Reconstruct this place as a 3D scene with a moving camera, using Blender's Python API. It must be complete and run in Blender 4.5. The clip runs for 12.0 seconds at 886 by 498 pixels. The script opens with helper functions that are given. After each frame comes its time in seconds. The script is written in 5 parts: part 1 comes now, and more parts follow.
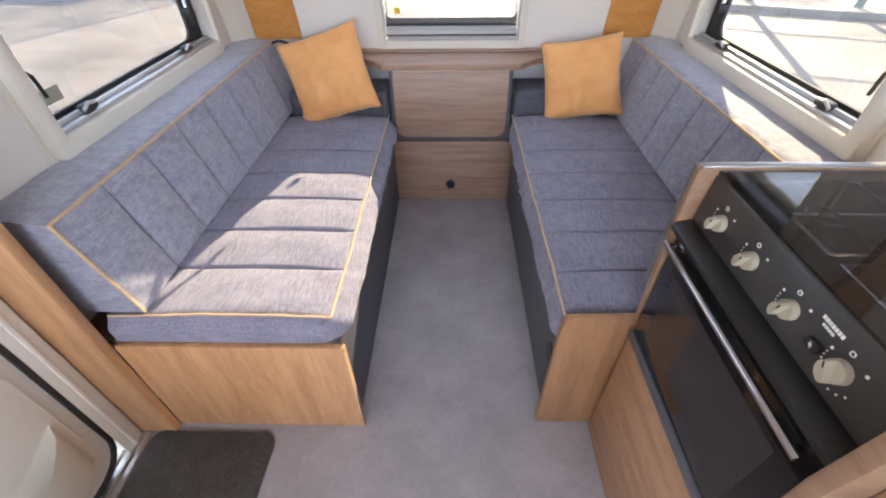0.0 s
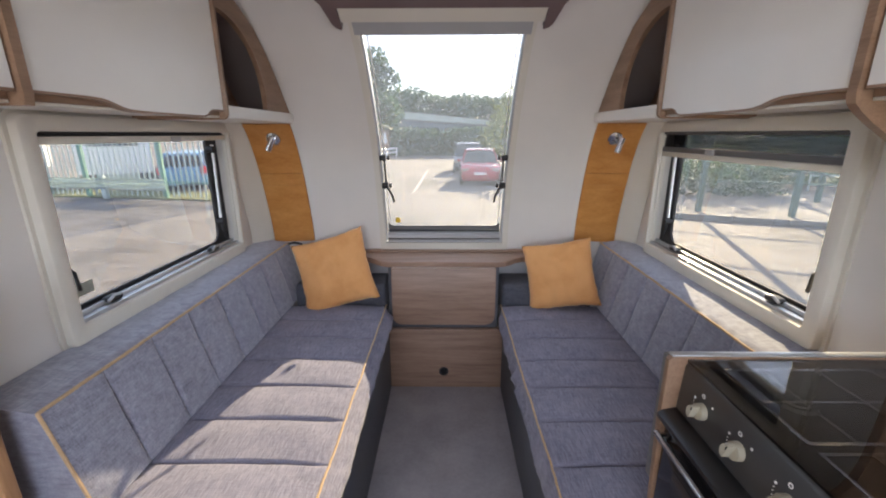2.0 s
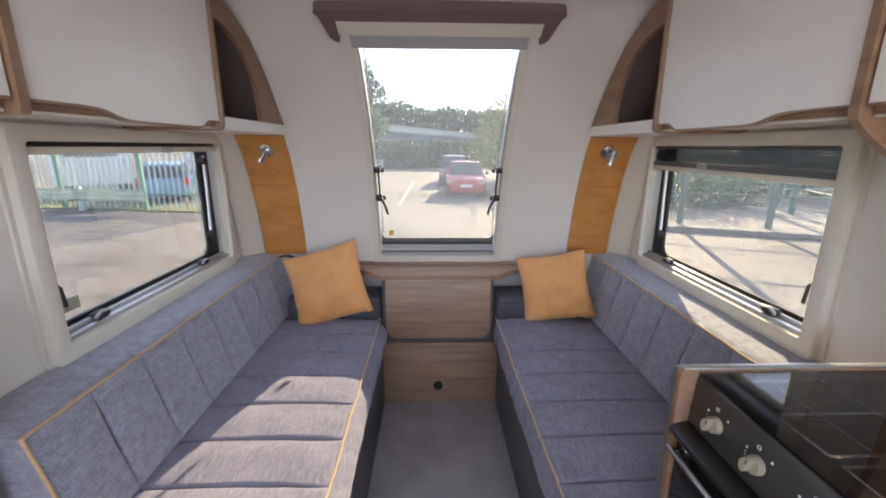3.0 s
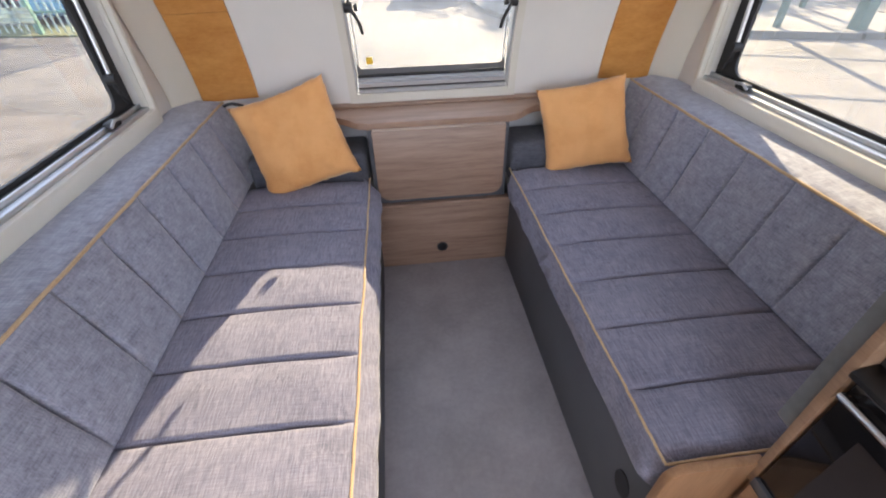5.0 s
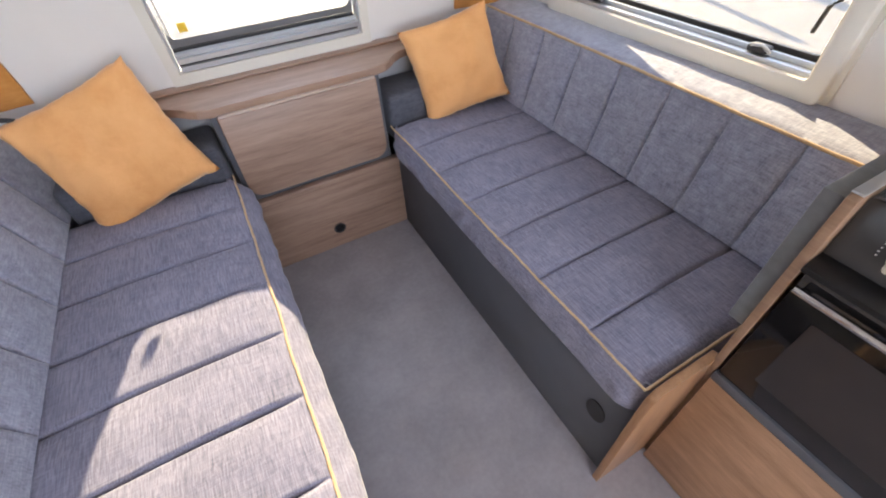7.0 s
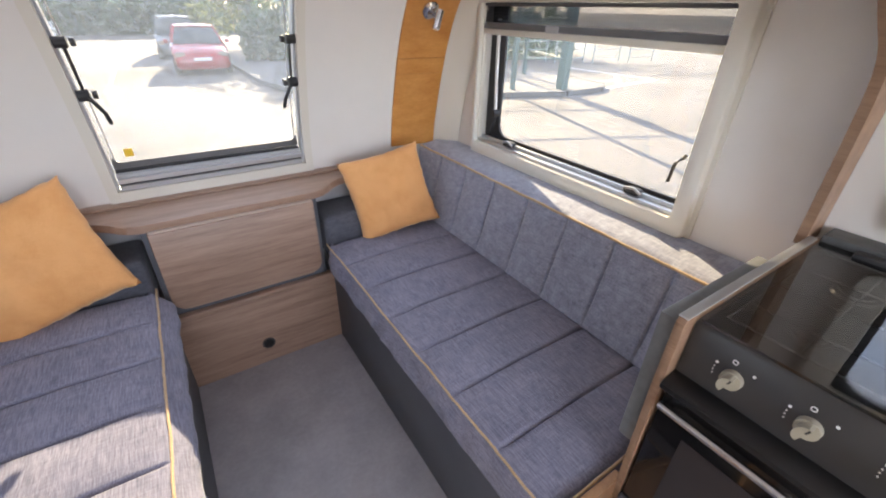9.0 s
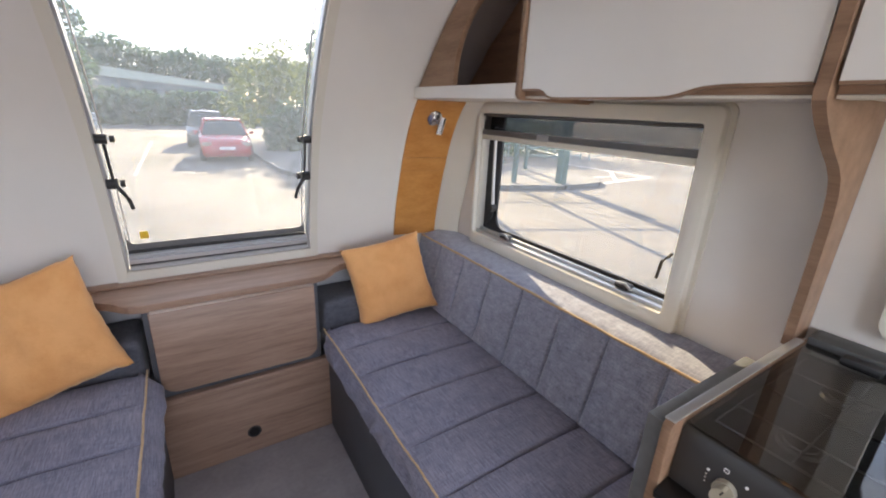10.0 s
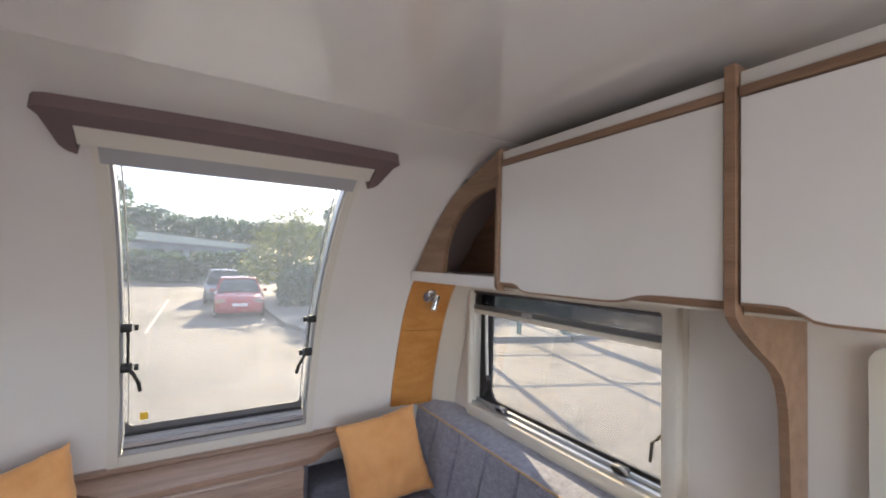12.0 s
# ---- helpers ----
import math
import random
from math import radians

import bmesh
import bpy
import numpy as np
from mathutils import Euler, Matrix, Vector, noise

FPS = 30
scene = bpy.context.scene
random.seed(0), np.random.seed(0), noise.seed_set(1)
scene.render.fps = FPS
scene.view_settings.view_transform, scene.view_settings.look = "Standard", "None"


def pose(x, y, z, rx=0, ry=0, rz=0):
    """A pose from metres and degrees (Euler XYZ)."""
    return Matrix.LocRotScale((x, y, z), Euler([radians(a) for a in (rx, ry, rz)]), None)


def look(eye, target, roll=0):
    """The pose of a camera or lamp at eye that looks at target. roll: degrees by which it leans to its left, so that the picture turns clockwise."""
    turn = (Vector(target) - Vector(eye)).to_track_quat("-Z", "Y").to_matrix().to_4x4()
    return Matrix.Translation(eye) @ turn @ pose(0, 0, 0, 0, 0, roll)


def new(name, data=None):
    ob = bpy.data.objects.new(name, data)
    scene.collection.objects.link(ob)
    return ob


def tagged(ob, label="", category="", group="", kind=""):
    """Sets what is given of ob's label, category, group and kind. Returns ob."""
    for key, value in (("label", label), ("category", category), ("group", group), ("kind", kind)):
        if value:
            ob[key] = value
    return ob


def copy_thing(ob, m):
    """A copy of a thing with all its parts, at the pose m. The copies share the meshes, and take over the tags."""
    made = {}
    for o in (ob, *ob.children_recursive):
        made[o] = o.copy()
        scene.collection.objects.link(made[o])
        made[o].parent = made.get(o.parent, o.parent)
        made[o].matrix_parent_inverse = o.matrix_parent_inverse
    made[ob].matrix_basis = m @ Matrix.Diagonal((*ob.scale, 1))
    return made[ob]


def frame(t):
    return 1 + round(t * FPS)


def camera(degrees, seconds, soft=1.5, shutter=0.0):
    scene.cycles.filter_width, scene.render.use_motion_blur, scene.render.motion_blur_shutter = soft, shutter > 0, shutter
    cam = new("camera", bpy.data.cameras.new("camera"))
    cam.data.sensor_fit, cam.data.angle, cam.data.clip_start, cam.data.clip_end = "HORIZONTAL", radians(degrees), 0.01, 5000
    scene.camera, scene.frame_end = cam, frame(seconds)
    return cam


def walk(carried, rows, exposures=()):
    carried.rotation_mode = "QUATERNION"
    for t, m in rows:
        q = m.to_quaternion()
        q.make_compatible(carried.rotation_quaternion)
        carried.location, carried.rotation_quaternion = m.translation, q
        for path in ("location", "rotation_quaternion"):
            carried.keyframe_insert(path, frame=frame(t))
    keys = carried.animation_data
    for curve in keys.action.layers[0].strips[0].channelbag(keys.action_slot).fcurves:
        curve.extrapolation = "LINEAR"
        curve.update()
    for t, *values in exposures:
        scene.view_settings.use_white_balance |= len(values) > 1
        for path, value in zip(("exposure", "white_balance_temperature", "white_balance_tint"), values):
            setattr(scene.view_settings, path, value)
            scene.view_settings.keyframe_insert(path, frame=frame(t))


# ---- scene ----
cam = camera(94.2, 12.0, soft=2.0)
PATH = [
    (0, (0.01, 0.129, 1.315), (-0.034, 1.637, 0.002), -0.8),
    (0.5, (0.013, 0.116, 1.322), (-0.029, 1.745, 0.163), -0.7),
    (1, (0.018, 0.097, 1.335), (-0.024, 1.853, 0.378), -0.6),
    (1.5, (0.02, 0.081, 1.345), (-0.016, 1.941, 0.609), -0.4),
    (2, (0.019, 0.069, 1.355), (-0.002, 1.995, 0.816), -0.1),
    (2.5, (0.016, 0.067, 1.361), (0.022, 2.02, 0.931), 0.2),
    (3, (-0.031, 0.081, 1.355), (0.022, 2.021, 0.872), 0.3),
    (3.5, (-0.092, 0.13, 1.35), (-0.022, 2.017, 0.691), 0.3),
    (5.5, (-0.195, 0.595, 1.303), (0.032, 2.067, -0.031), -3.3),
    (6, (-0.249, 0.648, 1.294), (0.122, 2.039, -0.094), -4.0),
    (6.5, (-0.243, 0.667, 1.293), (0.264, 1.979, -0.129), -4.3),
    (7, (-0.201, 0.663, 1.296), (0.42, 1.919, -0.131), -3.8),
    (9, (-0.119, 0.579, 1.336), (0.843, 2.015, 0.33), 1.3),
    (9.5, (-0.114, 0.56, 1.35), (0.892, 2.08, 0.527), 2.1),
    (10, (-0.114, 0.547, 1.365), (0.916, 2.139, 0.727), 2.6),
    (10.5, (-0.109, 0.535, 1.392), (0.925, 2.185, 0.935), 2.5),
    (11, (-0.107, 0.511, 1.423), (0.926, 2.201, 1.143), 2.2),
    (11.5, (-0.105, 0.468, 1.453), (0.927, 2.178, 1.35), 1.8),
    (12, (-0.122, 0.439, 1.485), (0.914, 2.149, 1.55), 1.4),
]
walk(cam, [(t, look(eye, target, roll)) for t, eye, target, roll in PATH],
     exposures=[(t, stops, 6000, 14.5) for t, stops in ((0.0, 3.88), (1.0, 3.53), (2.5, 3.23), (3.5, 3.38), (5.5, 3.73), (7.0, 3.98), (9.0, 3.78), (10.5, 3.38), (12.0, 3.24))])

# ---- world, sun and sky light ----
SUN_AZ, SUN_EL = 19.2, 21.7      # degrees to the right of the front window, and above the horizon
sky_world = bpy.data.worlds.new("sky")
scene.world = sky_world
sky_world.use_nodes = True
wn = sky_world.node_tree
sky = wn.nodes.new("ShaderNodeTexSky")
sky.sky_type = "NISHITA"
sky.sun_disc = False
sky.sun_elevation = radians(SUN_EL)
sky.sun_rotation = radians(SUN_AZ)
sky.dust_density = 0.6
# thin bright cloud over the whole sky
wtc, wmap, wnoise, wramp, wmix = (wn.nodes.new(k) for k in ("ShaderNodeTexCoord", "ShaderNodeMapping", "ShaderNodeTexNoise", "ShaderNodeValToRGB", "ShaderNodeMixRGB"))
wmap.inputs["Scale"].default_value = (1.0, 1.0, 3.0)
wnoise.inputs["Scale"].default_value, wnoise.inputs["Detail"].default_value = 3.2, 7.0
wramp.color_ramp.elements[0].position, wramp.color_ramp.elements[0].color = 0.36, (0.5, 0.5, 0.5, 1)
wramp.color_ramp.elements[1].position, wramp.color_ramp.elements[1].color = 0.60, (0.90, 0.90, 0.90, 1)
wmix.inputs[2].default_value = (2.7, 2.8, 3.0, 1)
for a, b in ((wtc.outputs["Generated"], wmap.inputs[0]), (wmap.outputs[0], wnoise.inputs["Vector"]), (wnoise.outputs[0], wramp.inputs[0]),
             (wramp.outputs[0], wmix.inputs[0]), (sky.outputs[0], wmix.inputs[1]), (wmix.outputs[0], wn.nodes["Background"].inputs[0])):
    wn.links.new(a, b)
wn.nodes["Background"].inputs[1].default_value = 0.15

sun = new("sun", bpy.data.lights.new("sun", "SUN"))
sun.data.energy, sun.data.angle, sun.data.color = 5.0, radians(0.6), (1.0, 0.79, 0.46)
az, el = radians(SUN_AZ), radians(SUN_EL)
toward = Vector((math.sin(az) * math.cos(el), math.cos(az) * math.cos(el), math.sin(el)))
sun.matrix_world = look(toward * 30, (0, 0, 0))

# fill lamp added at the unseen rear opening behind the walker, lifts the ambient
rear_fill = new("rear_fill_light", bpy.data.lights.new("rear_fill_light", "AREA"))
rear_fill.data.shape, rear_fill.data.size, rear_fill.data.size_y = "RECTANGLE", 1.3, 0.75
rear_fill.data.energy, rear_fill.data.color = 1.3, (1.0, 0.98, 0.97)
rear_fill.matrix_world = look((0, -1.16, 1.35), (0, 1.0, 0.9))


# ---- materials ----
def nodes_of(name):
    m = bpy.data.materials.new(name)
    m.use_nodes = True
    return m, m.node_tree.nodes, m.node_tree.links, m.node_tree.nodes["Principled BSDF"]


def ramp(nd, lk, source, stops):
    r = nd.new("ShaderNodeValToRGB")
    while len(r.color_ramp.elements) < len(stops):
        r.color_ramp.elements.new(0.5)
    for e, (p, c) in zip(r.color_ramp.elements, stops):
        e.position, e.color = p, (*c, 1)
    lk.new(source, r.inputs[0])
    return r


def noise_tex(nd, lk, scale, detail=4, stretch=(1, 1, 1), rough=0.55, turn=(0, 0, 0)):
    tc, mp, n = nd.new("ShaderNodeTexCoord"), nd.new("ShaderNodeMapping"), nd.new("ShaderNodeTexNoise")
    mp.inputs["Scale"].default_value = stretch
    mp.inputs["Rotation"].default_value = turn
    n.inputs["Scale"].default_value, n.inputs["Detail"].default_value, n.inputs["Roughness"].default_value = scale, detail, rough
    lk.new(tc.outputs["Object"], mp.inputs[0])
    lk.new(mp.outputs[0], n.inputs["Vector"])
    return n


def shade(c, k):
    return tuple(min(1.0, v * k) for v in c)


def plain(name, colour, rough=0.5, metal=0.0, vary=0.06, scale=6.0, bump=0.0, bump_scale=300.0, spec=0.5, coat=0.0):
    """Paint, plastic, metal or rubber: a colour with slight unevenness and fine grain."""
    m, nd, lk, b = nodes_of(name)
    n = noise_tex(nd, lk, scale)
    r = ramp(nd, lk, n.outputs[0], [(0.3, shade(colour, 1 - vary)), (0.7, shade(colour, 1 + vary))])
    lk.new(r.outputs[0], b.inputs["Base Color"])
    b.inputs["Roughness"].default_value, b.inputs["Metallic"].default_value = rough, metal
    b.inputs["Specular IOR Level"].default_value = spec
    b.inputs["Coat Weight"].default_value = coat
    if bump:
        g = noise_tex(nd, lk, bump_scale, 2)
        bp = nd.new("ShaderNodeBump")
        bp.inputs["Strength"].default_value, bp.inputs["Distance"].default_value = bump, 0.001
        lk.new(g.outputs[0], bp.inputs["Height"])
        lk.new(bp.outputs[0], b.inputs["Normal"])
    return m


def wood(name, dark, light, stretch=(1, 1, 12), turn=(0, 0, 0), rough=0.42):
    """Laminate with a fine grain that runs across the strongly stretched axes."""
    m, nd, lk, b = nodes_of(name)
    a = noise_tex(nd, lk, 5.0, 5, stretch, 0.6, turn)
    f = noise_tex(nd, lk, 40.0, 3, stretch, 0.6, turn)
    mix = nd.new("ShaderNodeMath")
    mix.operation = "MULTIPLY_ADD"
    mix.inputs[1].default_value = 0.3
    lk.new(f.outputs[0], mix.inputs[0])
    lk.new(a.outputs[0], mix.inputs[2])
    r = ramp(nd, lk, mix.outputs[0], [(0.42, dark), (0.88, light)])
    lk.new(r.outputs[0], b.inputs["Base Color"])
    b.inputs["Roughness"].default_value = rough
    bp = nd.new("ShaderNodeBump")
    bp.inputs["Strength"].default_value, bp.inputs["Distance"].default_value = 0.12, 0.0006
    lk.new(f.outputs[0], bp.inputs["Height"])
    lk.new(bp.outputs[0], b.inputs["Normal"])
    return m


def cloth(name, dark, light, weave=(330, 110), sheen=0.12, bump=0.5, patch=26.0, blotch=0.45, tint=(1, 1, 1), spread=0.27, cross=1.0):
    """Woven or brushed fabric: slubs in two directions, with soft patches of brushed pile."""
    m, nd, lk, b = nodes_of(name)
    w1 = noise_tex(nd, lk, 1.0, 2, (weave[0], weave[1] * 0.25, weave[0]))
    w2 = noise_tex(nd, lk, 1.0, 2, (weave[1] * 0.25, weave[0], weave[1]))
    big = noise_tex(nd, lk, patch, 5, (1, 1, 1), 0.65)
    s1, s2 = nd.new("ShaderNodeMath"), nd.new("ShaderNodeMath")
    s1.operation = s2.operation = "MULTIPLY_ADD"
    s1.inputs[1].default_value = cross
    lk.new(w2.outputs[0], s1.inputs[0])
    lk.new(w1.outputs[0], s1.inputs[2])
    s2.inputs[1].default_value = 0.5
    soft = nd.new("ShaderNodeMath")
    soft.operation, soft.inputs[1].default_value = "MULTIPLY", blotch
    lk.new(big.outputs[0], soft.inputs[0])
    lk.new(s1.outputs[0], s2.inputs[0])
    lk.new(soft.outputs[0], s2.inputs[2])
    mid = 0.25 + 0.25 * cross + 0.5 * blotch
    r = ramp(nd, lk, s2.outputs[0], [(mid - spread, dark), (mid + spread, light)])
    lk.new(r.outputs[0], b.inputs["Base Color"])
    b.inputs["Roughness"].default_value = 0.92
    b.inputs["Specular IOR Level"].default_value = 0.2
    b.inputs["Sheen Weight"].default_value = sheen
    b.inputs["Sheen Roughness"].default_value = 0.45
    b.inputs["Sheen Tint"].default_value = (*tint, 1)
    bp = nd.new("ShaderNodeBump")
    bp.inputs["Strength"].default_value, bp.inputs["Distance"].default_value = bump, 0.0012
    lk.new(s1.outputs[0], bp.inputs["Height"])
    lk.new(bp.outputs[0], b.inputs["Normal"])
    return m


def pane_material(name, tint, haze=0.0, dirt=0.0, gloss=0.035):
    """Tinted acrylic: light goes straight through, with a faint gloss and dust."""
    m, nd, lk, b = nodes_of(name)
    out = nd["Material Output"]
    tr, gl, mixer, fr = nd.new("ShaderNodeBsdfTransparent"), nd.new("ShaderNodeBsdfGlossy"), nd.new("ShaderNodeMixShader"), nd.new("ShaderNodeMath")
    facing = nd.new("ShaderNodeLayerWeight")
    facing.inputs[0].default_value = 0.5
    p5 = nd.new("ShaderNodeMath")
    p5.operation, p5.inputs[1].default_value = "POWER", 4.0
    fr.operation, fr.inputs[1].default_value, fr.inputs[2].default_value = "MULTIPLY_ADD", 0.55, gloss
    lk.new(facing.outputs["Facing"], p5.inputs[0])
    lk.new(p5.outputs[0], fr.inputs[0])
    tr.inputs[0].default_value = (*tint, 1)
    gl.inputs["Roughness"].default_value = 0.03
    lk.new(fr.outputs[0], mixer.inputs[0])
    lk.new(tr.outputs[0], mixer.inputs[1])
    lk.new(gl.outputs[0], mixer.inputs[2])
    last = mixer
    if dirt:
        d, n = nd.new("ShaderNodeBsdfTranslucent"), noise_tex(nd, lk, 60, 6, (1, 1, 1), 0.7)
        d.inputs[0].default_value = (0.60, 0.72, 0.95, 1)
        r = ramp(nd, lk, n.outputs[0], [(0.45, (haze,) * 3), (0.8, (dirt,) * 3)])
        last = nd.new("ShaderNodeMixShader")
        lk.new(r.outputs[0], last.inputs[0])
        lk.new(mixer.outputs[0], last.inputs[1])
        lk.new(d.outputs[0], last.inputs[2])
    lk.new(last.outputs[0], out.inputs[0])
    return m


M_WALL = plain("wall_laminate", (0.76, 0.73, 0.69), 0.40, vary=0.02, bump=0.08)
M_CEIL = plain("ceiling_laminate", (0.84, 0.805, 0.77), 0.24, vary=0.02, bump=0.05, coat=1.0)
M_CEIL.node_tree.nodes["Principled BSDF"].inputs["Coat Roughness"].default_value = 0.12
M_CEIL.node_tree.nodes["Principled BSDF"].inputs["Coat IOR"].default_value = 1.7
M_FRAME = plain("cream_plastic", (0.71, 0.675, 0.595), 0.45, vary=0.02, bump=0.1)
M_WHITE = plain("white_gloss_door", (0.80, 0.78, 0.75), 0.32, vary=0.015)
M_GREYP = plain("grey_plastic", (0.42, 0.42, 0.43), 0.4, vary=0.04)
M_ALU = plain("aluminium_rail", (0.62, 0.64, 0.66), 0.40, 1.0, vary=0.05)
M_CHROME = plain("chrome", (0.62, 0.62, 0.64), 0.08, 1.0, vary=0.02)
M_BLACK = plain("black_rubber", (0.022, 0.022, 0.024), 0.55, vary=0.2)
M_GLOSSBLACK = plain("black_glass", (0.010, 0.009, 0.009), 0.07, vary=0.1)
M_OVENGLASS = plain("oven_inner_glass", (0.030, 0.024, 0.022), 0.10, vary=0.1)
M_VISOR = plain("black_visor", (0.010, 0.0095, 0.0095), 0.38, vary=0.1)
M_ENAMEL = plain("black_enamel", (0.040, 0.038, 0.037), 0.28, vary=0.12, bump=0.1)
M_BLIND = plain("dark_pleated_blind", (0.085, 0.085, 0.09), 0.6, vary=0.15)
M_PELMET = plain("mauve_brown_pelmet", (0.16, 0.11, 0.11), 0.5, vary=0.08)
M_KNOB = plain("ivory_plastic", (0.40, 0.365, 0.28), 0.4, vary=0.03)
M_MARK = plain("white_print", (0.75, 0.74, 0.72), 0.5, vary=0.02)
M_FLAP = plain("grey_laminate", (0.150, 0.155, 0.158), 0.40, vary=0.15, scale=40, bump=0.1)
M_WORKTOP = plain("dark_grey_worktop", (0.085, 0.088, 0.088), 0.45, vary=0.18, scale=40, bump=0.1)
M_BENCHFRONT = plain("charcoal_board", (0.092, 0.096, 0.110), 0.6, vary=0.08, bump=0.15)
M_MAT = cloth("door_mat_pile", (0.026, 0.024, 0.021), (0.095, 0.088, 0.076), (260, 260), 0.1, 1.0, 40)
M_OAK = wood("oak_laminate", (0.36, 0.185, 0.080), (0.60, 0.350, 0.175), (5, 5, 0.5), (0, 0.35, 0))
M_OAKH = wood("oak_laminate_level", (0.235, 0.145, 0.100), (0.40, 0.265, 0.190), (0.6, 5, 9))
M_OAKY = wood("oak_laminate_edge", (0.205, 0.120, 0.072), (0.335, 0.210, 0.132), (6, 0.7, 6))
M_AMBER = wood("amber_panel", (0.47, 0.185, 0.034), (0.63, 0.30, 0.078), (1.2, 1.2, 3))
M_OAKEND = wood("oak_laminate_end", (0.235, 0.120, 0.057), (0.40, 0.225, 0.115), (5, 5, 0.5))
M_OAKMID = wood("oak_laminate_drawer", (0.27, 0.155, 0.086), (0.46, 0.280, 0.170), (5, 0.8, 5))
M_EDGE = wood("pale_edge_band", (0.40, 0.30, 0.24), (0.56, 0.44, 0.36), (0.6, 5, 9))
M_DARKWOOD = wood("brown_board", (0.17, 0.092, 0.055), (0.30, 0.175, 0.106), (6, 0.8, 6))
M_FABRIC = cloth("slate_chenille", (0.138, 0.141, 0.184), (0.372, 0.380, 0.462), sheen=0.7, tint=(0.90, 0.94, 1.0), patch=34.0, blotch=0.6, spread=0.28)
M_SEAT = cloth("slate_slub_weave", (0.096, 0.096, 0.138), (0.348, 0.340, 0.430), weave=(360, 90), sheen=0.2, tint=(0.95, 0.96, 1.0), patch=9.0, blotch=0.25, spread=0.21, cross=0.45, bump=0.7)
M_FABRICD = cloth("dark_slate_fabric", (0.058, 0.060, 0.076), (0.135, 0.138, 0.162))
M_PIPING = cloth("ochre_piping", (0.44, 0.29, 0.15), (0.66, 0.49, 0.31), (600, 600), 0.2, 0.3, 40)
M_VELVET = cloth("orange_velvet", (0.60, 0.245, 0.064), (0.82, 0.430, 0.170), (1200, 1200), 0.6, 0.15, 5, 0.85, (1.0, 0.75, 0.5), spread=0.36)
M_PANE_SIDE = pane_material("side_acrylic", (0.565, 0.565, 0.56), 0.022, 0.045)
M_PANE_FRONT = pane_material("front_acrylic", (0.51, 0.515, 0.525), 0.018, 0.045)
M_SCREEN = pane_material("dark_pleated_mesh", (0.24, 0.24, 0.25), 0.20, 0.30)
M_SCREEN.node_tree.nodes["Translucent BSDF"].inputs[0].default_value = (0.05, 0.05, 0.055, 1)
M_LID = pane_material("smoked_glass_lid", (0.58, 0.58, 0.585), gloss=0.09)
M_SEALGREY = plain("grey_seal", (0.13, 0.13, 0.135), 0.45, vary=0.1)
# pale wall inside the corner shelves, with the nook's shade mixed into its colour
M_LINING = plain("shaded_wall_lining", (0.24, 0.20, 0.19), 0.6, vary=0.05)
M_STICKER = plain("yellow_sticker", (0.8, 0.52, 0.03), 0.5)
M_LABEL = plain("grey_green_label", (0.42, 0.44, 0.36), 0.5, vary=0.2, scale=90)


def floor_vinyl():
    m, nd, lk, b = nodes_of("grey_vinyl")
    big, fine = noise_tex(nd, lk, 5.0, 6, (1, 1, 1), 0.62), noise_tex(nd, lk, 60.0, 4)
    ad = nd.new("ShaderNodeMath")
    ad.operation = "MULTIPLY_ADD"
    ad.inputs[1].default_value = 0.35
    lk.new(fine.outputs[0], ad.inputs[0])
    lk.new(big.outputs[0], ad.inputs[2])
    r = ramp(nd, lk, ad.outputs[0], [(0.45, (0.245, 0.228, 0.240)), (0.9, (0.365, 0.340, 0.355))])
    lk.new(r.outputs[0], b.inputs["Base Color"])
    b.inputs["Roughness"].default_value = 0.42
    bp = nd.new("ShaderNodeBump")
    bp.inputs["Strength"].default_value, bp.inputs["Distance"].default_value = 0.1, 0.001
    lk.new(fine.outputs[0], bp.inputs["Height"])
    lk.new(bp.outputs[0], b.inputs["Normal"])
    return m


M_FLOOR = floor_vinyl()


# ---- building helpers ----
def box(bm, x0, x1, y0, y1, z0, z1, bevel=0.0, seg=2):
    xs, ys, zs = sorted((x0, x1)), sorted((y0, y1)), sorted((z0, z1))
    v = [bm.verts.new((x, y, z)) for x in xs for y in ys for z in zs]
    quads = ((0, 1, 3, 2), (4, 6, 7, 5), (0, 4, 5, 1), (2, 3, 7, 6), (0, 2, 6, 4), (1, 5, 7, 3))
    f = [bm.faces.new([v[i] for i in q]) for q in quads]
    if bevel:
        bmesh.ops.bevel(bm, geom=list({e for q in f for e in q.edges}), offset=bevel, segments=seg, affect="EDGES", profile=0.5)


def prism(bm, outline, axis, a, b, bevel=0.0):
    """A flat outline of (u, v) drawn out along axis from a to b; u and v are the other two axes in order."""
    def put(u, v, w):
        return {"x": (w, u, v), "y": (u, w, v), "z": (u, v, w)}[axis]
    low = [bm.verts.new(put(u, v, a)) for u, v in outline]
    top = [bm.verts.new(put(u, v, b)) for u, v in outline]
    n = len(outline)
    f = [bm.faces.new(low), bm.faces.new(top[::-1])]
    f += [bm.faces.new((low[i], low[(i + 1) % n], top[(i + 1) % n], top[i])) for i in range(n)]
    if bevel:
        rim = [e for q in f[:2] for e in q.edges]
        bmesh.ops.bevel(bm, geom=list(set(rim)), offset=bevel, segments=2, affect="EDGES", profile=0.5)


def tri(bm):
    bm.normal_update()
    bmesh.ops.triangulate(bm, faces=[f for f in bm.faces if len(f.verts) > 4])


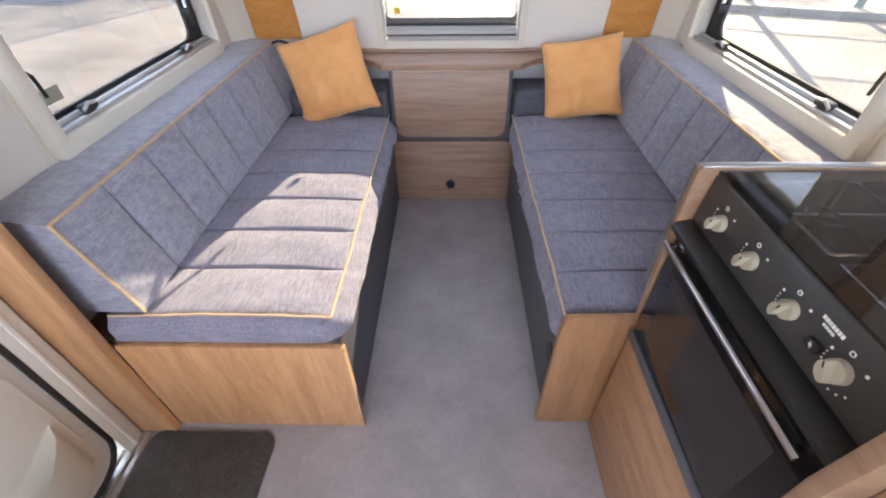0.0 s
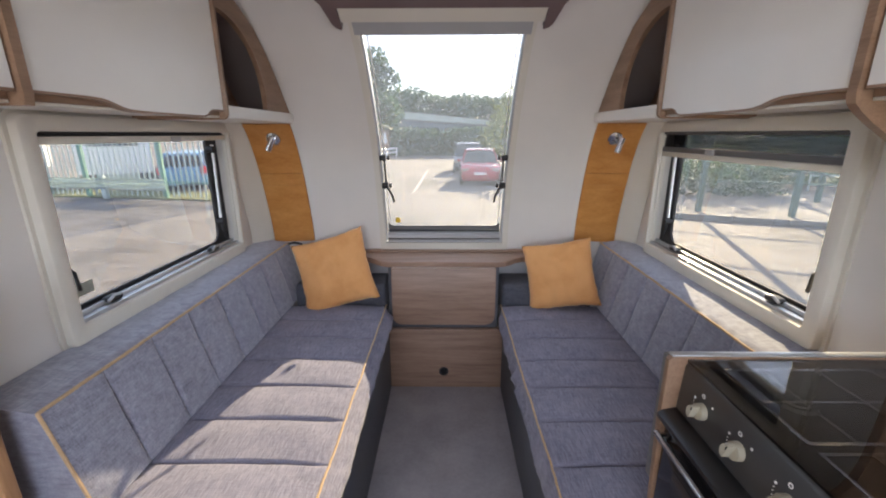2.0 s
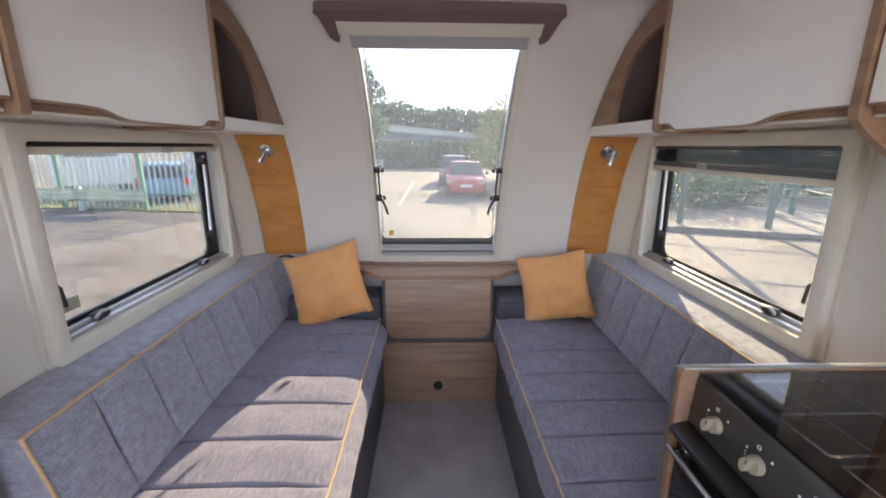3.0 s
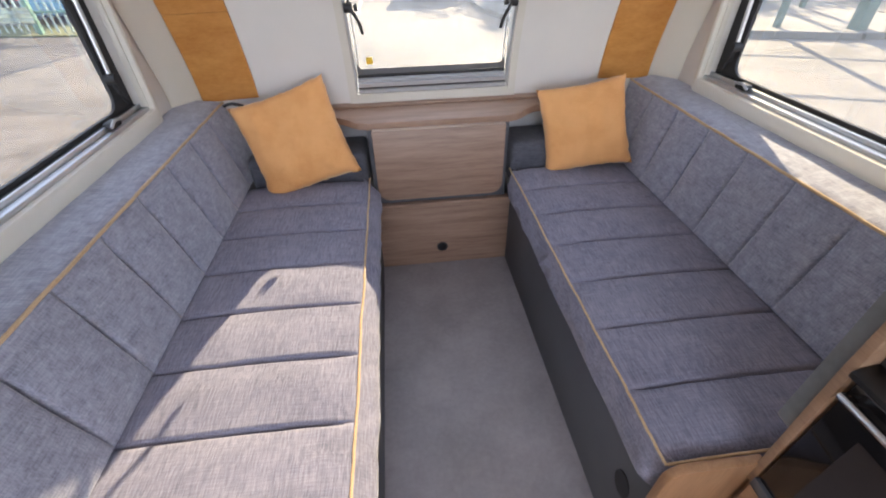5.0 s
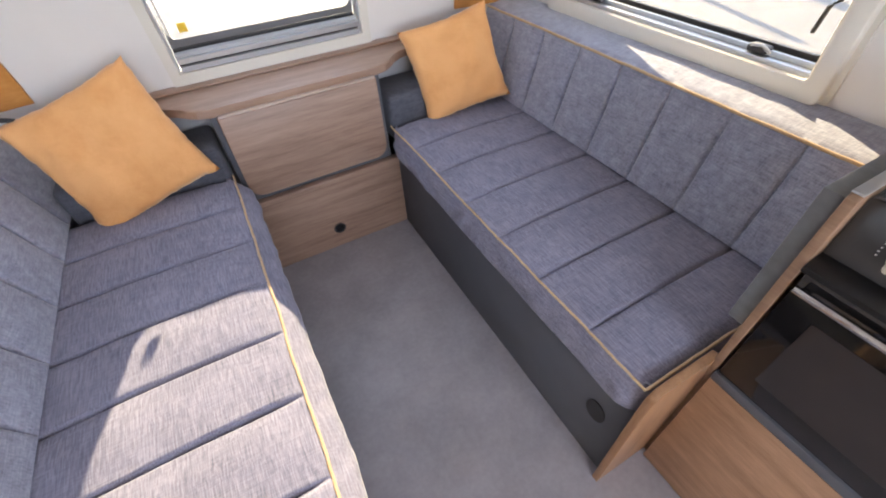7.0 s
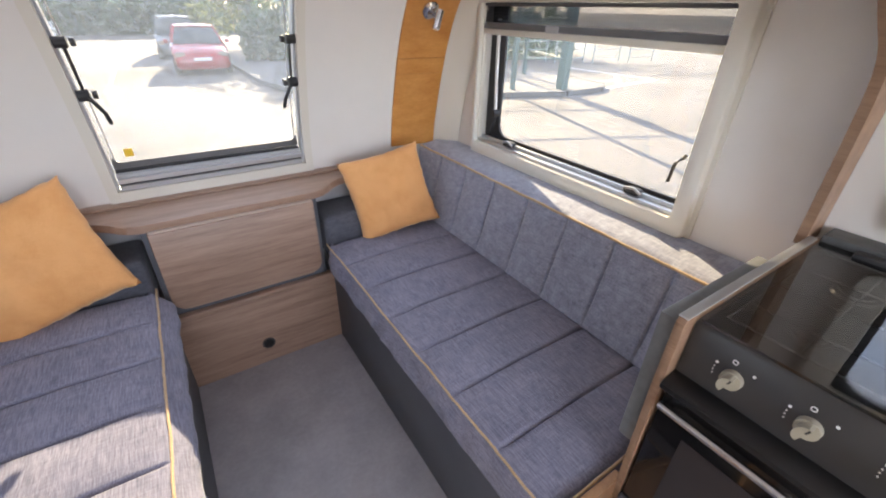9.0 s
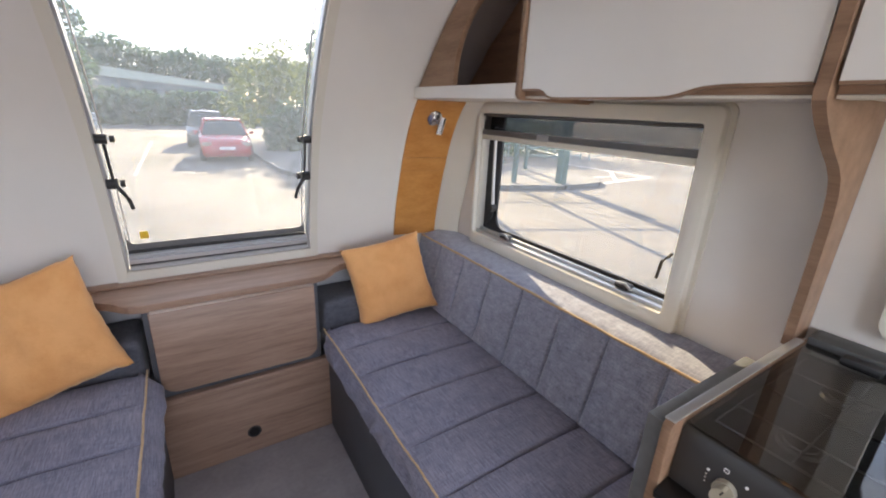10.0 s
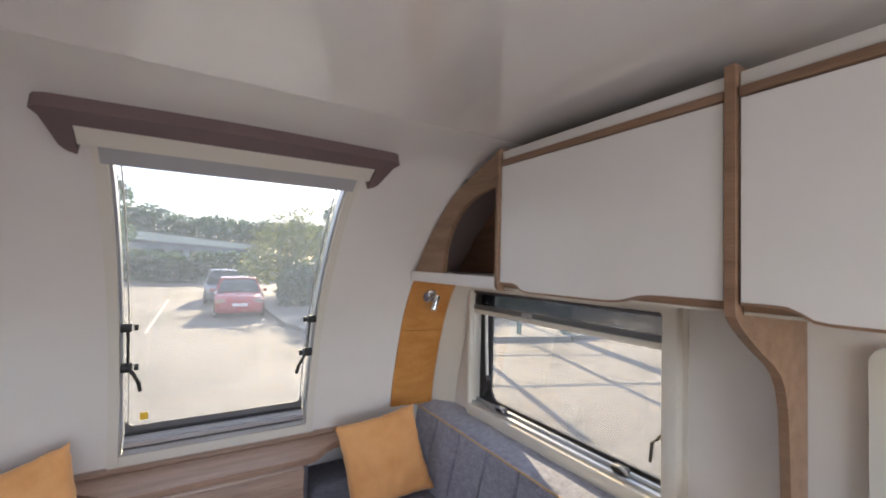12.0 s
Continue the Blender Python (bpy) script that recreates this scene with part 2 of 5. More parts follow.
def rounded(u0, u1, v0, v1, r, n=5, corners=(1, 1, 1, 1)):
    """Outline of a rectangle; corners (low-low, high-low, high-high, low-high) rounded where 1."""
    pts = []
    for k, (cu, cv, a0) in enumerate(((u0 + r, v0 + r, 180), (u1 - r, v0 + r, 270), (u1 - r, v1 - r, 0), (u0 + r, v1 - r, 90))):
        if corners[k]:
            pts += [(cu + r * math.cos(radians(a0 + 90 * i / n)), cv + r * math.sin(radians(a0 + 90 * i / n))) for i in range(n + 1)]
        else:
            pts.append(((u0, u1, u1, u0)[k], (v0, v0, v1, v1)[k]))
    return pts


def ring(bm, outer, inner, axis, a, b):
    """A frame between two outlines of equal length, from a to b along axis."""
    def put(u, v, w):
        return {"x": (w, u, v), "y": (u, w, v), "z": (u, v, w)}[axis]
    rows = [[bm.verts.new(put(u, v, w)) for u, v in line] for line, w in ((outer, a), (outer, b), (inner, b), (inner, a))]
    n = len(outer)
    for k in range(4):
        p, q = rows[k], rows[(k + 1) % 4]
        for i in range(n):
            bm.faces.new((p[i], p[(i + 1) % n], q[(i + 1) % n], q[i]))


def tube(bm, points, r, n=8, cap=True):
    pts = [Vector(p) for p in points]
    rows = []
    for i, p in enumerate(pts):
        d = (pts[min(i + 1, len(pts) - 1)] - pts[max(i - 1, 0)]).normalized()
        side = d.cross(Vector((0, 0, 1)) if abs(d.z) < 0.9 else Vector((1, 0, 0))).normalized()
        up = side.cross(d)
        rows.append([bm.verts.new(p + r * (math.cos(2 * math.pi * k / n) * side + math.sin(2 * math.pi * k / n) * up)) for k in range(n)])
    for a, b in zip(rows, rows[1:]):
        for k in range(n):
            bm.faces.new((a[k], a[(k + 1) % n], b[(k + 1) % n], b[k]))
    if cap:
        bm.faces.new(rows[0][::-1])
        bm.faces.new(rows[-1])


def disc(bm, centre, axis, r, depth, n=20, r2=None):
    """A short cylinder or cone from centre along axis."""
    c, d = Vector(centre), Vector(axis).normalized()
    side = d.cross(Vector((0, 0, 1)) if abs(d.z) < 0.9 else Vector((1, 0, 0))).normalized()
    up = side.cross(d)
    r2 = r if r2 is None else r2
    rows = [[bm.verts.new(c + d * w + q * (math.cos(2 * math.pi * k / n) * side + math.sin(2 * math.pi * k / n) * up)) for k in range(n)] for w, q in ((0, r), (depth, r2))]
    for k in range(n):
        bm.faces.new((rows[0][k], rows[0][(k + 1) % n], rows[1][(k + 1) % n], rows[1][k]))
    bm.faces.new(rows[0][::-1])
    bm.faces.new(rows[1])


def finish(name, bm, material, smooth=0):
    bmesh.ops.recalc_face_normals(bm, faces=bm.faces)
    me = bpy.data.meshes.new(name)
    bm.to_mesh(me)
    bm.free()
    me.materials.append(material)
    if smooth:
        me.shade_smooth()
        me.set_sharp_from_angle(angle=radians(smooth))
    return new(name, me)


def thing(name, label, category, at=(0, 0, 0), group=""):
    ob = new(name)
    ob.location = at
    ob.empty_display_size = 0.05
    return tagged(ob, label, category, group)


def part(name, bm, material, parent, label="", smooth=35):
    """One mesh, given in world places, under a thing (an Empty that is not turned) or under one of its parts."""
    ob = finish(name, bm, material, smooth)
    ob.parent = parent
    if parent.type == "EMPTY":
        ob.location = -Vector(parent.location)
    if label:
        ob["label"] = label
    return ob


def solid(name, bm, material, label, category, kind="", smooth=35, group=""):
    return tagged(finish(name, bm, material, smooth), label, category, group, kind)


# ---- the curved hull of the front ----
KNOTS = [(2.30, -0.30), (2.30, 0.0), (2.30, 0.45), (2.298, 0.80), (2.252, 1.03), (2.178, 1.25), (2.066, 1.45), (1.945, 1.615),
         (1.83, 1.727), (1.66, 1.828), (1.43, 1.868), (1.20, 1.880), (0.80, 1.885)]


def smooth_curve(knots, n=12):
    out = []
    for i in range(1, len(knots) - 2):
        p = [np.array(q) for q in knots[i - 1:i + 3]]
        for k in range(n):
            t = k / n
            out.append(0.5 * (2 * p[1] + (p[2] - p[0]) * t + (2 * p[0] - 5 * p[1] + 4 * p[2] - p[3]) * t * t + (3 * p[1] - p[0] - 3 * p[2] + p[3]) * t ** 3))
    return np.array(out + [knots[-2]])


CURVE = smooth_curve(KNOTS)
ARC = np.r_[0, np.cumsum(np.hypot(*np.diff(CURVE, axis=0).T))]


def s_of_z(z):
    return float(np.interp(z, CURVE[:, 1], ARC))


def hull(x, s, off=0.0):
    """The inner face of the front wall at the distance s up its curve; off goes outwards."""
    y, z = np.interp(s, ARC, CURVE[:, 0]), np.interp(s, ARC, CURVE[:, 1])
    y1, z1 = np.interp(s + 0.02, ARC, CURVE[:, 0]), np.interp(s + 0.02, ARC, CURVE[:, 1])
    y0, z0 = np.interp(s - 0.02, ARC, CURVE[:, 0]), np.interp(s - 0.02, ARC, CURVE[:, 1])
    d = np.array([y1 - y0, z1 - z0])
    d /= np.hypot(*d)
    bend = (0.03 + 0.03 * min(1.0, max(0.0, (z - 1.35) / 0.2))) * min(1.2, abs(x) / 0.7) ** 3 * min(1.0, max(0.0, (1.862 - z) / 0.2))
    # the upper corners draw in to meet the arched shelf boards
    bend += 0.05 * min(1.0, max(0.0, (z - 1.6) / 0.12)) * min(1.0, abs(x) / 0.7) ** 6 * min(1.0, max(0.0, (1.862 - z) / 0.06))
    return Vector((x, y + off * d[1] - bend, z - off * d[0]))


def hull_strip(bm, x0, x1, s0, s1, o0, o1, n=1, m=1):
    """A slab that lies along the curve between two distances from it."""
    grid = [[[bm.verts.new(hull(x0 + (x1 - x0) * i / m, s0 + (s1 - s0) * k / n, o)) for k in range(n + 1)] for i in range(m + 1)] for o in (o0, o1)]
    for g in grid:
        for i in range(m):
            for k in range(n):
                bm.faces.new((g[i][k], g[i + 1][k], g[i + 1][k + 1], g[i][k + 1]))
    a, b = grid
    for k in range(n):
        for i in (0, m):
            bm.faces.new((a[i][k], a[i][k + 1], b[i][k + 1], b[i][k]))
    for i in range(m):
        for k in (0, n):
            bm.faces.new((a[i][k], a[i + 1][k], b[i + 1][k], b[i][k]))


# ---- structure ----
W, BACK = 1.0, -1.2                       # half the inner width; the rear wall
S_WIN0, S_WIN1 = s_of_z(0.775), s_of_z(1.757)   # the front window's opening along the curve
S_TOP = s_of_z(1.868)

bm = bmesh.new()
box(bm, -W, W, BACK, 2.34, -0.06, 0.0)
solid("floor", bm, M_FLOOR, "mottled grey vinyl floor of the caravan", "floor", "structure")

bm = bmesh.new()
xs = [-1.0, -0.85, -0.7, -0.52, -0.335, -0.11, 0.11, 0.335, 0.52, 0.7, 0.85, 1.0]
ss = [s_of_z(0.0)] + list(np.linspace(s_of_z(0.3), S_WIN0, 4)) + list(np.linspace(S_WIN0, S_WIN1, 22)[1:]) + list(np.linspace(S_WIN1, S_TOP, 9)[1:])
grid = [[bm.verts.new(hull(x, s)) for s in ss] for x in xs]
for i in range(len(xs) - 1):
    for k in range(len(ss) - 1):
        if abs(xs[i] + xs[i + 1]) / 2 < 0.335 and S_WIN0 - 1e-6 <= ss[k] and ss[k + 1] <= S_WIN1 + 1e-6:
            continue
        bm.faces.new((grid[i][k], grid[i + 1][k], grid[i + 1][k + 1], grid[i][k + 1]))
bmesh.ops.recalc_face_normals(bm, faces=bm.faces)
outer = {v: v.co + 0.04 * v.normal * (1 if v.normal.y + v.normal.z * 0.3 > 0 else -1) for v in bm.verts}
rims = [e for e in bm.edges if e.is_boundary]
old = list(bm.faces)
twin = {v: bm.verts.new(c) for v, c in outer.items()}
for f in old:
    bm.faces.new([twin[v] for v in reversed(f.verts)])
for e in rims:
    p, q = e.verts
    bm.faces.new((p, q, twin[q], twin[p]))
solid("wall_front", bm, M_WALL, "cream laminated curved front wall around the panoramic window", "wall", "structure", 40)

bm = bmesh.new()
line = [tuple(hull(0, S_TOP)[1:])] + [(y, z) for y, z in CURVE if z > 1.869 and y < 1.42]
line = line + [(BACK - 0.03, 1.885)]
low = [[bm.verts.new((x, y, z)) for y, z in line] for x in (-W - 0.03, W + 0.03)]
top = [[bm.verts.new((x, y, z + 0.05)) for y, z in line] for x in (-W - 0.03, W + 0.03)]
for g in (low, top):
    for k in range(len(line) - 1):
        bm.faces.new((g[0][k], g[0][k + 1], g[1][k + 1], g[1][k]))
for i in (0, 1):
    for k in range(len(line) - 1):
        bm.faces.new((low[i][k], low[i][k + 1], top[i][k + 1], top[i][k]))
for k in (0, len(line) - 1):
    bm.faces.new((low[0][k], low[1][k], top[1][k], top[0][k]))
solid("ceiling", bm, M_CEIL, "smooth satin cream ceiling curving down to the front", "ceiling", "structure", 40)

WY0, WY1, WZ0, WZ1 = 1.086, 1.990, 0.845, 1.365          # opening of a side window
DY0, DY1, DZ1 = 0.05, 0.695, 1.74                        # opening of the entrance door


KY0, KY1, KZ0, KZ1 = 0.06, 0.642, 1.03, 1.305             # opening of the kitchen window


def side_wall(s, name, label, holes):
    bm = bmesh.new()
    a, b, y = s * W, s * (W + 0.035), BACK
    for y0, y1, z0, z1 in holes:
        box(bm, a, b, y, y0, 0, 1.92)
        if z0 > 0:
            box(bm, a, b, y0, y1, 0, z0)
        box(bm, a, b, y0, y1, z1, 1.92)
        y = y1
    box(bm, a, b, y, 2.34, 0, 1.92)
    solid(name, bm, M_WALL, label, "wall", "structure", 0)


side_wall(-1, "wall_left", "cream laminated side wall with a window and the door", [(DY0, DY1, 0, DZ1), (WY0, WY1, WZ0, WZ1)])
side_wall(1, "wall_right", "cream laminated side wall with two windows", [(KY0, KY1, KZ0, KZ1), (WY0, WY1, WZ0, WZ1)])
bm = bmesh.new()
box(bm, -W - 0.035, W + 0.035, BACK - 0.04, BACK, -0.06, 0.95)
box(bm, -W - 0.035, W + 0.035, BACK - 0.04, BACK, 1.75, 1.93)
box(bm, -W - 0.035, -0.68, BACK - 0.04, BACK, 0.95, 1.75)
box(bm, 0.68, W + 0.035, BACK - 0.04, BACK, 0.95, 1.75)
solid("wall_rear", bm, M_WALL, "plain cream rear wall with a window opening", "wall", "structure", 0)
# bevelled upright trim in the front corners
for s, n in ((-1, "left"), (1, "right")):
    bm = bmesh.new()
    lo, hi = s_of_z(0.80), s_of_z(1.41)
    a = [hull(s * 0.925, lo + (hi - lo) * k / 12, -0.004) for k in range(13)]
    rows = []
    for p in a:
        rows.append([bm.verts.new(p), bm.verts.new((s * (W - 0.004), p.y - 0.105, p.z)), bm.verts.new((s * W, p.y + 0.05, p.z))])
    for p, q in zip(rows, rows[1:]):
        for i in range(3):
            bm.faces.new((p[i], p[(i + 1) % 3], q[(i + 1) % 3], q[i]))
    bm.faces.new(rows[0])
    bm.faces.new(rows[-1][::-1])
    solid("trim_corner_" + n, bm, M_FRAME, "cream corner trim between side and front wall", "trim", "structure", 30)


# ---- side windows ----
def side_window(s, index, blind_drop):
    top = "blind partly down" if blind_drop > 0.05 else "blind rolled up"
    w = thing("window_%d" % index, "cream framed caravan side window, " + top, "window", (s * W, 1.54, 0.84))
    w["kind"] = "structure"
    bm = bmesh.new()
    lines = [(0.0, W + 0.002, 0.025), (0.0, W - 0.022, 0.025), (0.003, W - 0.028, 0.023), (0.009, W - 0.031, 0.020)]
    rows = [[bm.verts.new((s * w, u, v)) for u, v in rounded(1.044 + d, 2.012 - d, 0.797 + d, 1.405 - d, r)] for d, w, r in lines]
    rows += [[bm.verts.new((s * w, u, v)) for u, v in rounded(1.090 - d, 1.986 + d, 0.850 - d, 1.362 + d, 0.012)] for d, w in ((0.006, W - 0.031), (0.001, W - 0.028), (0.0, W - 0.022), (0.0, W + 0.002))]
    for k, a in enumerate(rows):
        b = rows[(k + 1) % len(rows)]
        for i in range(len(a)):
            bm.faces.new((a[i], a[(i + 1) % len(a)], b[(i + 1) % len(a)], b[i]))
    part("window_frame", bm, M_FRAME, w)
    bm = bmesh.new()
    ring(bm, rounded(1.032, 2.020, 0.789, 1.413, 0.028), rounded(1.050, 2.006, 0.803, 1.399, 0.024), "x", s * (W - 0.008), s * (W + 0.001))
    part("outer_lip", bm, M_FRAME, w)
    # black edge of the hinged acrylic pane, wide on the far side
    bm = bmesh.new()
    ring(bm, rounded(1.045, 2.01, 0.815, 1.40, 0.03), rounded(1.085, 1.908, 0.882, 1.372, 0.045), "x", s * (W + 0.036), s * (W + 0.046))
    part("pane_edge", bm, M_BLACK, w, "black edge of the acrylic pane")
    bm = bmesh.new()
    box(bm, s * (W + 0.047), s * (W + 0.051), 1.045, 2.01, 0.815, 1.40)
    part("pane", bm, M_PANE_SIDE, w, smooth=0)
    # sill rail and lower channel
    bm = bmesh.new()
    box(bm, s * (W - 0.012), s * (W + 0.010), 1.092, 1.984, 0.847, 0.862, 0.002)
    box(bm, s * (W + 0.012), s * (W + 0.020), 1.092, 1.984, 0.847, 0.874, 0.002)
    part("sill_rail", bm, M_ALU, w, "bare aluminium sill rail")
    bm = bmesh.new()
    box(bm, s * (W + 0.021), s * (W + 0.034), 1.092, 1.984, 0.846, 0.872, 0.003)
    part("lower_seal", bm, M_BLACK, w)
    # sliding guides at both ends
    bm = bmesh.new()
    for y in (1.091, 1.980):
        box(bm, s * (W - 0.014), s * (W + 0.004), y, y + 0.005, 0.863, 1.36, 0.001)
    part("blind_guide", bm, M_FRAME, w)
    # stays: rod with pivots near the far side, a hooked arm near the near side
    for y, z0, z1 in ((1.935, 0.91, 1.31),):
        bm = bmesh.new()
        tube(bm, [(s * (W + 0.028), y + 0.008, z1), (s * (W + 0.028), y, (z0 + z1) / 2), (s * (W + 0.026), y - 0.012, z0 + 0.06)], 0.0075, 10)
        rod = part("stay_rod", bm, M_ALU, w, "bright metal stay rod")
        bm = bmesh.new()
        disc(bm, (s * (W + 0.006), y - 0.02, z1 - 0.02), (s, 0, 0), 0.015, 0.03, 14)
        disc(bm, (s * (W + 0.006), y - 0.015, z0 + 0.06), (s, 0, 0), 0.016, 0.03, 14)
        tube(bm, [(s * (W + 0.02), y - 0.02, z0 + 0.06), (s * (W + 0.02), y - 0.012, z0 + 0.02), (s * (W + 0.02), y + 0.012, z0 - 0.02)], 0.007, 8)
        part("stay_pivot", bm, M_BLACK, rod)
    for y in (1.80, 1.235):
        bm = bmesh.new()
        prism(bm, rounded(y - 0.026, y + 0.026, 0.864, 0.882, 0.008), "x", s * (W - 0.004), s * (W + 0.020))
        catch = part("catch", bm, M_BLACK, w, "black plastic window catch")
        bm = bmesh.new()
        tube(bm, [(s * (W - 0.004), y + 0.02, 0.880), (s * (W - 0.008), y - 0.01, 0.886), (s * (W - 0.008), y - 0.035, 0.874)], 0.0045, 8)
        part("catch_lever", bm, M_GREYP, catch)
    bm = bmesh.new()
    tube(bm, [(s * (W + 0.03), 1.125, 1.01), (s * (W + 0.022), 1.128, 1.0), (s * (W + 0.018), 1.142, 0.985), (s * (W + 0.018), 1.148, 0.93)], 0.005, 8)
    part("hook_arm", bm, M_BLACK, w)
    # blind: dark pleats and a pale pull bar
    z = 1.362 - blind_drop
    bm = bmesh.new()
    n = max(2, int(blind_drop / 0.010))
    zs = np.linspace(1.362, z, 2 * n + 1)
    rows = [[bm.verts.new((s * (W + (-0.013 if k % 2 else -0.006)), y, float(q))) for y in (1.097, 1.979)] for k, q in enumerate(zs)]
    for p, q in zip(rows, rows[1:]):
        bm.faces.new((p[0], p[1], q[1], q[0]))
    part("blind", bm, M_SCREEN if s > 0 else M_BLIND, w, "dark pleated insect screen" if s > 0 else "dark pleated blind", smooth=0)
    bm = bmesh.new()
    box(bm, s * (W - 0.017), s * (W - 0.003), 1.097, 1.979, z - 0.020, z, 0.003)
    bar = part("pull_bar", bm, M_SEALGREY if s > 0 else M_FRAME, w)
    if s > 0:
        bm = bmesh.new()
        box(bm, s * (W - 0.016), s * (W - 0.004), 1.098, 1.978, z - 0.040, z - 0.0205, 0.003)
        part("bar_lip", bm, M_FRAME, bar, "pale lip of the pull bar")
        bm = bmesh.new()
        box(bm, s * (W - 0.018), s * (W - 0.002), 1.098, 1.978, 1.350, 1.3605, 0.002)
        part("blind_head", bm, M_BLIND, w, "dark head rail of the insect screen")
    bm = bmesh.new()
    box(bm, s * (W - 0.022), s * (W - 0.0175), 1.60, 1.655, z - 0.022, z - 0.002, 0.002)
    part("pull_tab", bm, M_GREYP, bar)
    if s < 0:
        bm = bmesh.new()
        box(bm, s * (W + 0.0455), s * (W + 0.0465), 1.150, 1.222, 0.902, 0.938)
        part("label_sticker", bm, M_LABEL, w, "small grey-green printed label", 0)


side_window(-1, 1, 0.012)
side_window(1, 2, 0.064)


kw = thing("window_4", "small cream framed kitchen window over the cooker", "window", (W, 0.35, 1.0))
kw["kind"] = "structure"
bm = bmesh.new()
ring(bm, rounded(0.012, 0.690, 0.985, 1.350, 0.035), rounded(0.063, 0.639, 1.033, 1.302, 0.02), "x", W - 0.026, W + 0.002)
part("window_frame", bm, M_FRAME, kw, "", 30)
bm = bmesh.new()
ring(bm, rounded(0.03, 0.67, 1.0, 1.335, 0.03), rounded(0.075, 0.627, 1.046, 1.29, 0.04), "x", W + 0.036, W + 0.046)
part("pane_edge", bm, M_BLACK, kw, "black edge of the acrylic pane")
bm = bmesh.new()
box(bm, W + 0.047, W + 0.051, 0.03, 0.67, 1.0, 1.335)
part("pane", bm, M_PANE_SIDE, kw, smooth=0).visible_shadow = False


# ---- front window ----
fw = thing("window_3", "curved panoramic front window with a cream and grey frame", "window", (0, 2.29, 0.775))
fw["kind"] = "structure"
SG0, SG1 = s_of_z(0.835), S_WIN1
for x in (-1, 1):
    bm = bmesh.new()
    hull_strip(bm, x * 0.352, x * 0.322, s_of_z(0.735), S_WIN1 + 0.03, -0.018, 0.004, 24)
    part("window_frame", bm, M_FRAME, fw, smooth=40)
    bm = bmesh.new()
    hull_strip(bm, x * 0.3215, x * 0.314, s_of_z(0.775), S_WIN1 + 0.02, -0.004, 0.030, 24)
    part("guide", bm, M_ALU, fw, "bright guide rail", 40)
    bm = bmesh.new()
    hull_strip(bm, x * 0.3035, x * 0.3000, s_of_z(0.85), S_WIN1, 0.033, 0.038, 24)
    part("seal", bm, M_GREYP, fw, "grey pane seal", 40)
bm = bmesh.new()
hull_strip(bm, -0.3215, 0.3215, s_of_z(0.735), s_of_z(0.772), -0.018, 0.004, 2)
part("window_sill", bm, M_FRAME, fw)
for z0, z1, o0, o1, mt in ((0.774, 0.790, -0.012, 0.012, M_GREYP), (0.7905, 0.799, -0.002, 0.015, M_BLACK), (0.7995, 0.815, -0.014, 0.012, M_ALU), (0.8155, 0.826, 0.0, 0.02, M_GREYP)):
    bm = bmesh.new()
    hull_strip(bm, -0.3105, 0.3105, s_of_z(z0), s_of_z(z1), o0, o1, 1)
    part("rail", bm, mt, fw)
bm = bmesh.new()
hull_strip(bm, -0.3105, 0.3105, s_of_z(0.826), s_of_z(0.8335), 0.020, 0.036, 1)
part("lower_seal", bm, M_BLACK, fw)
# rounded clear-grey rim along the foot of the pane
bm = bmesh.new()
sb, st = s_of_z(0.834), s_of_z(0.856)
rim = [(-0.3112, st + 0.05)] + [(-0.3112 + 0.034 * (1 - math.cos(a)), st + 0.034 * (1 - math.sin(a))) for a in np.linspace(0, math.pi / 2, 8)]
rim += [(-x, q) for x, q in rim[::-1]]
out_rim = [(x, st + 0.05) if q > st + 0.04 else (x, sb) for x, q in rim]
up, low = ([bm.verts.new(hull(x, q, 0.034)) for x, q in line] for line in (rim, out_rim))
for k in range(len(rim) - 1):
    if (up[k].co - low[k].co).length > 1e-6 or (up[k + 1].co - low[k + 1].co).length > 1e-6:
        bm.faces.new((up[k], up[k + 1], low[k + 1], low[k]))
bmesh.ops.remove_doubles(bm, verts=bm.verts[:], dist=1e-5)
bmesh.ops.solidify(bm, geom=bm.faces[:], thickness=0.002)
part("pane_rim", bm, M_SEALGREY, fw, "grey rounded rim of the pane")
bm = bmesh.new()
hull_strip(bm, -0.334, 0.334, S_WIN0, S_WIN1, 0.0385, 0.0415, 24, 2)
part("pane", bm, M_PANE_FRONT, fw, smooth=40)
bm = bmesh.new()
hull_strip(bm, -0.268, -0.243, s_of_z(0.872), s_of_z(0.898), 0.036, 0.0375)
part("sticker", bm, M_STICKER, fw, "small yellow sticker")
for x in (-1, 1):
    bm = bmesh.new()
    for z, r in ((1.245, 0.015), (1.10, 0.017)):
        p = hull(x * 0.318, s_of_z(z), -0.012)
        disc(bm, p, (-x, 0, 0), r, 0.03, 14)
        disc(bm, p - Vector((x * 0.036, 0, 0)), (-x, 0, 0), r * 0.7, 0.012, 14)
    a, b = hull(x * 0.300, s_of_z(1.245), -0.006), hull(x * 0.300, s_of_z(1.10), -0.006)
    tube(bm, [a, (a + b) / 2, b], 0.0045, 8)
    lever = [hull(x * 0.296, s_of_z(1.10), -0.022), hull(x * 0.282, s_of_z(1.085), -0.034), hull(x * 0.268, s_of_z(1.05), -0.030), hull(x * 0.264, s_of_z(1.015), -0.022)]
    tube(bm, lever, 0.0065, 8)
    part("catch", bm, M_BLACK, fw, "black lever catch of the front window")
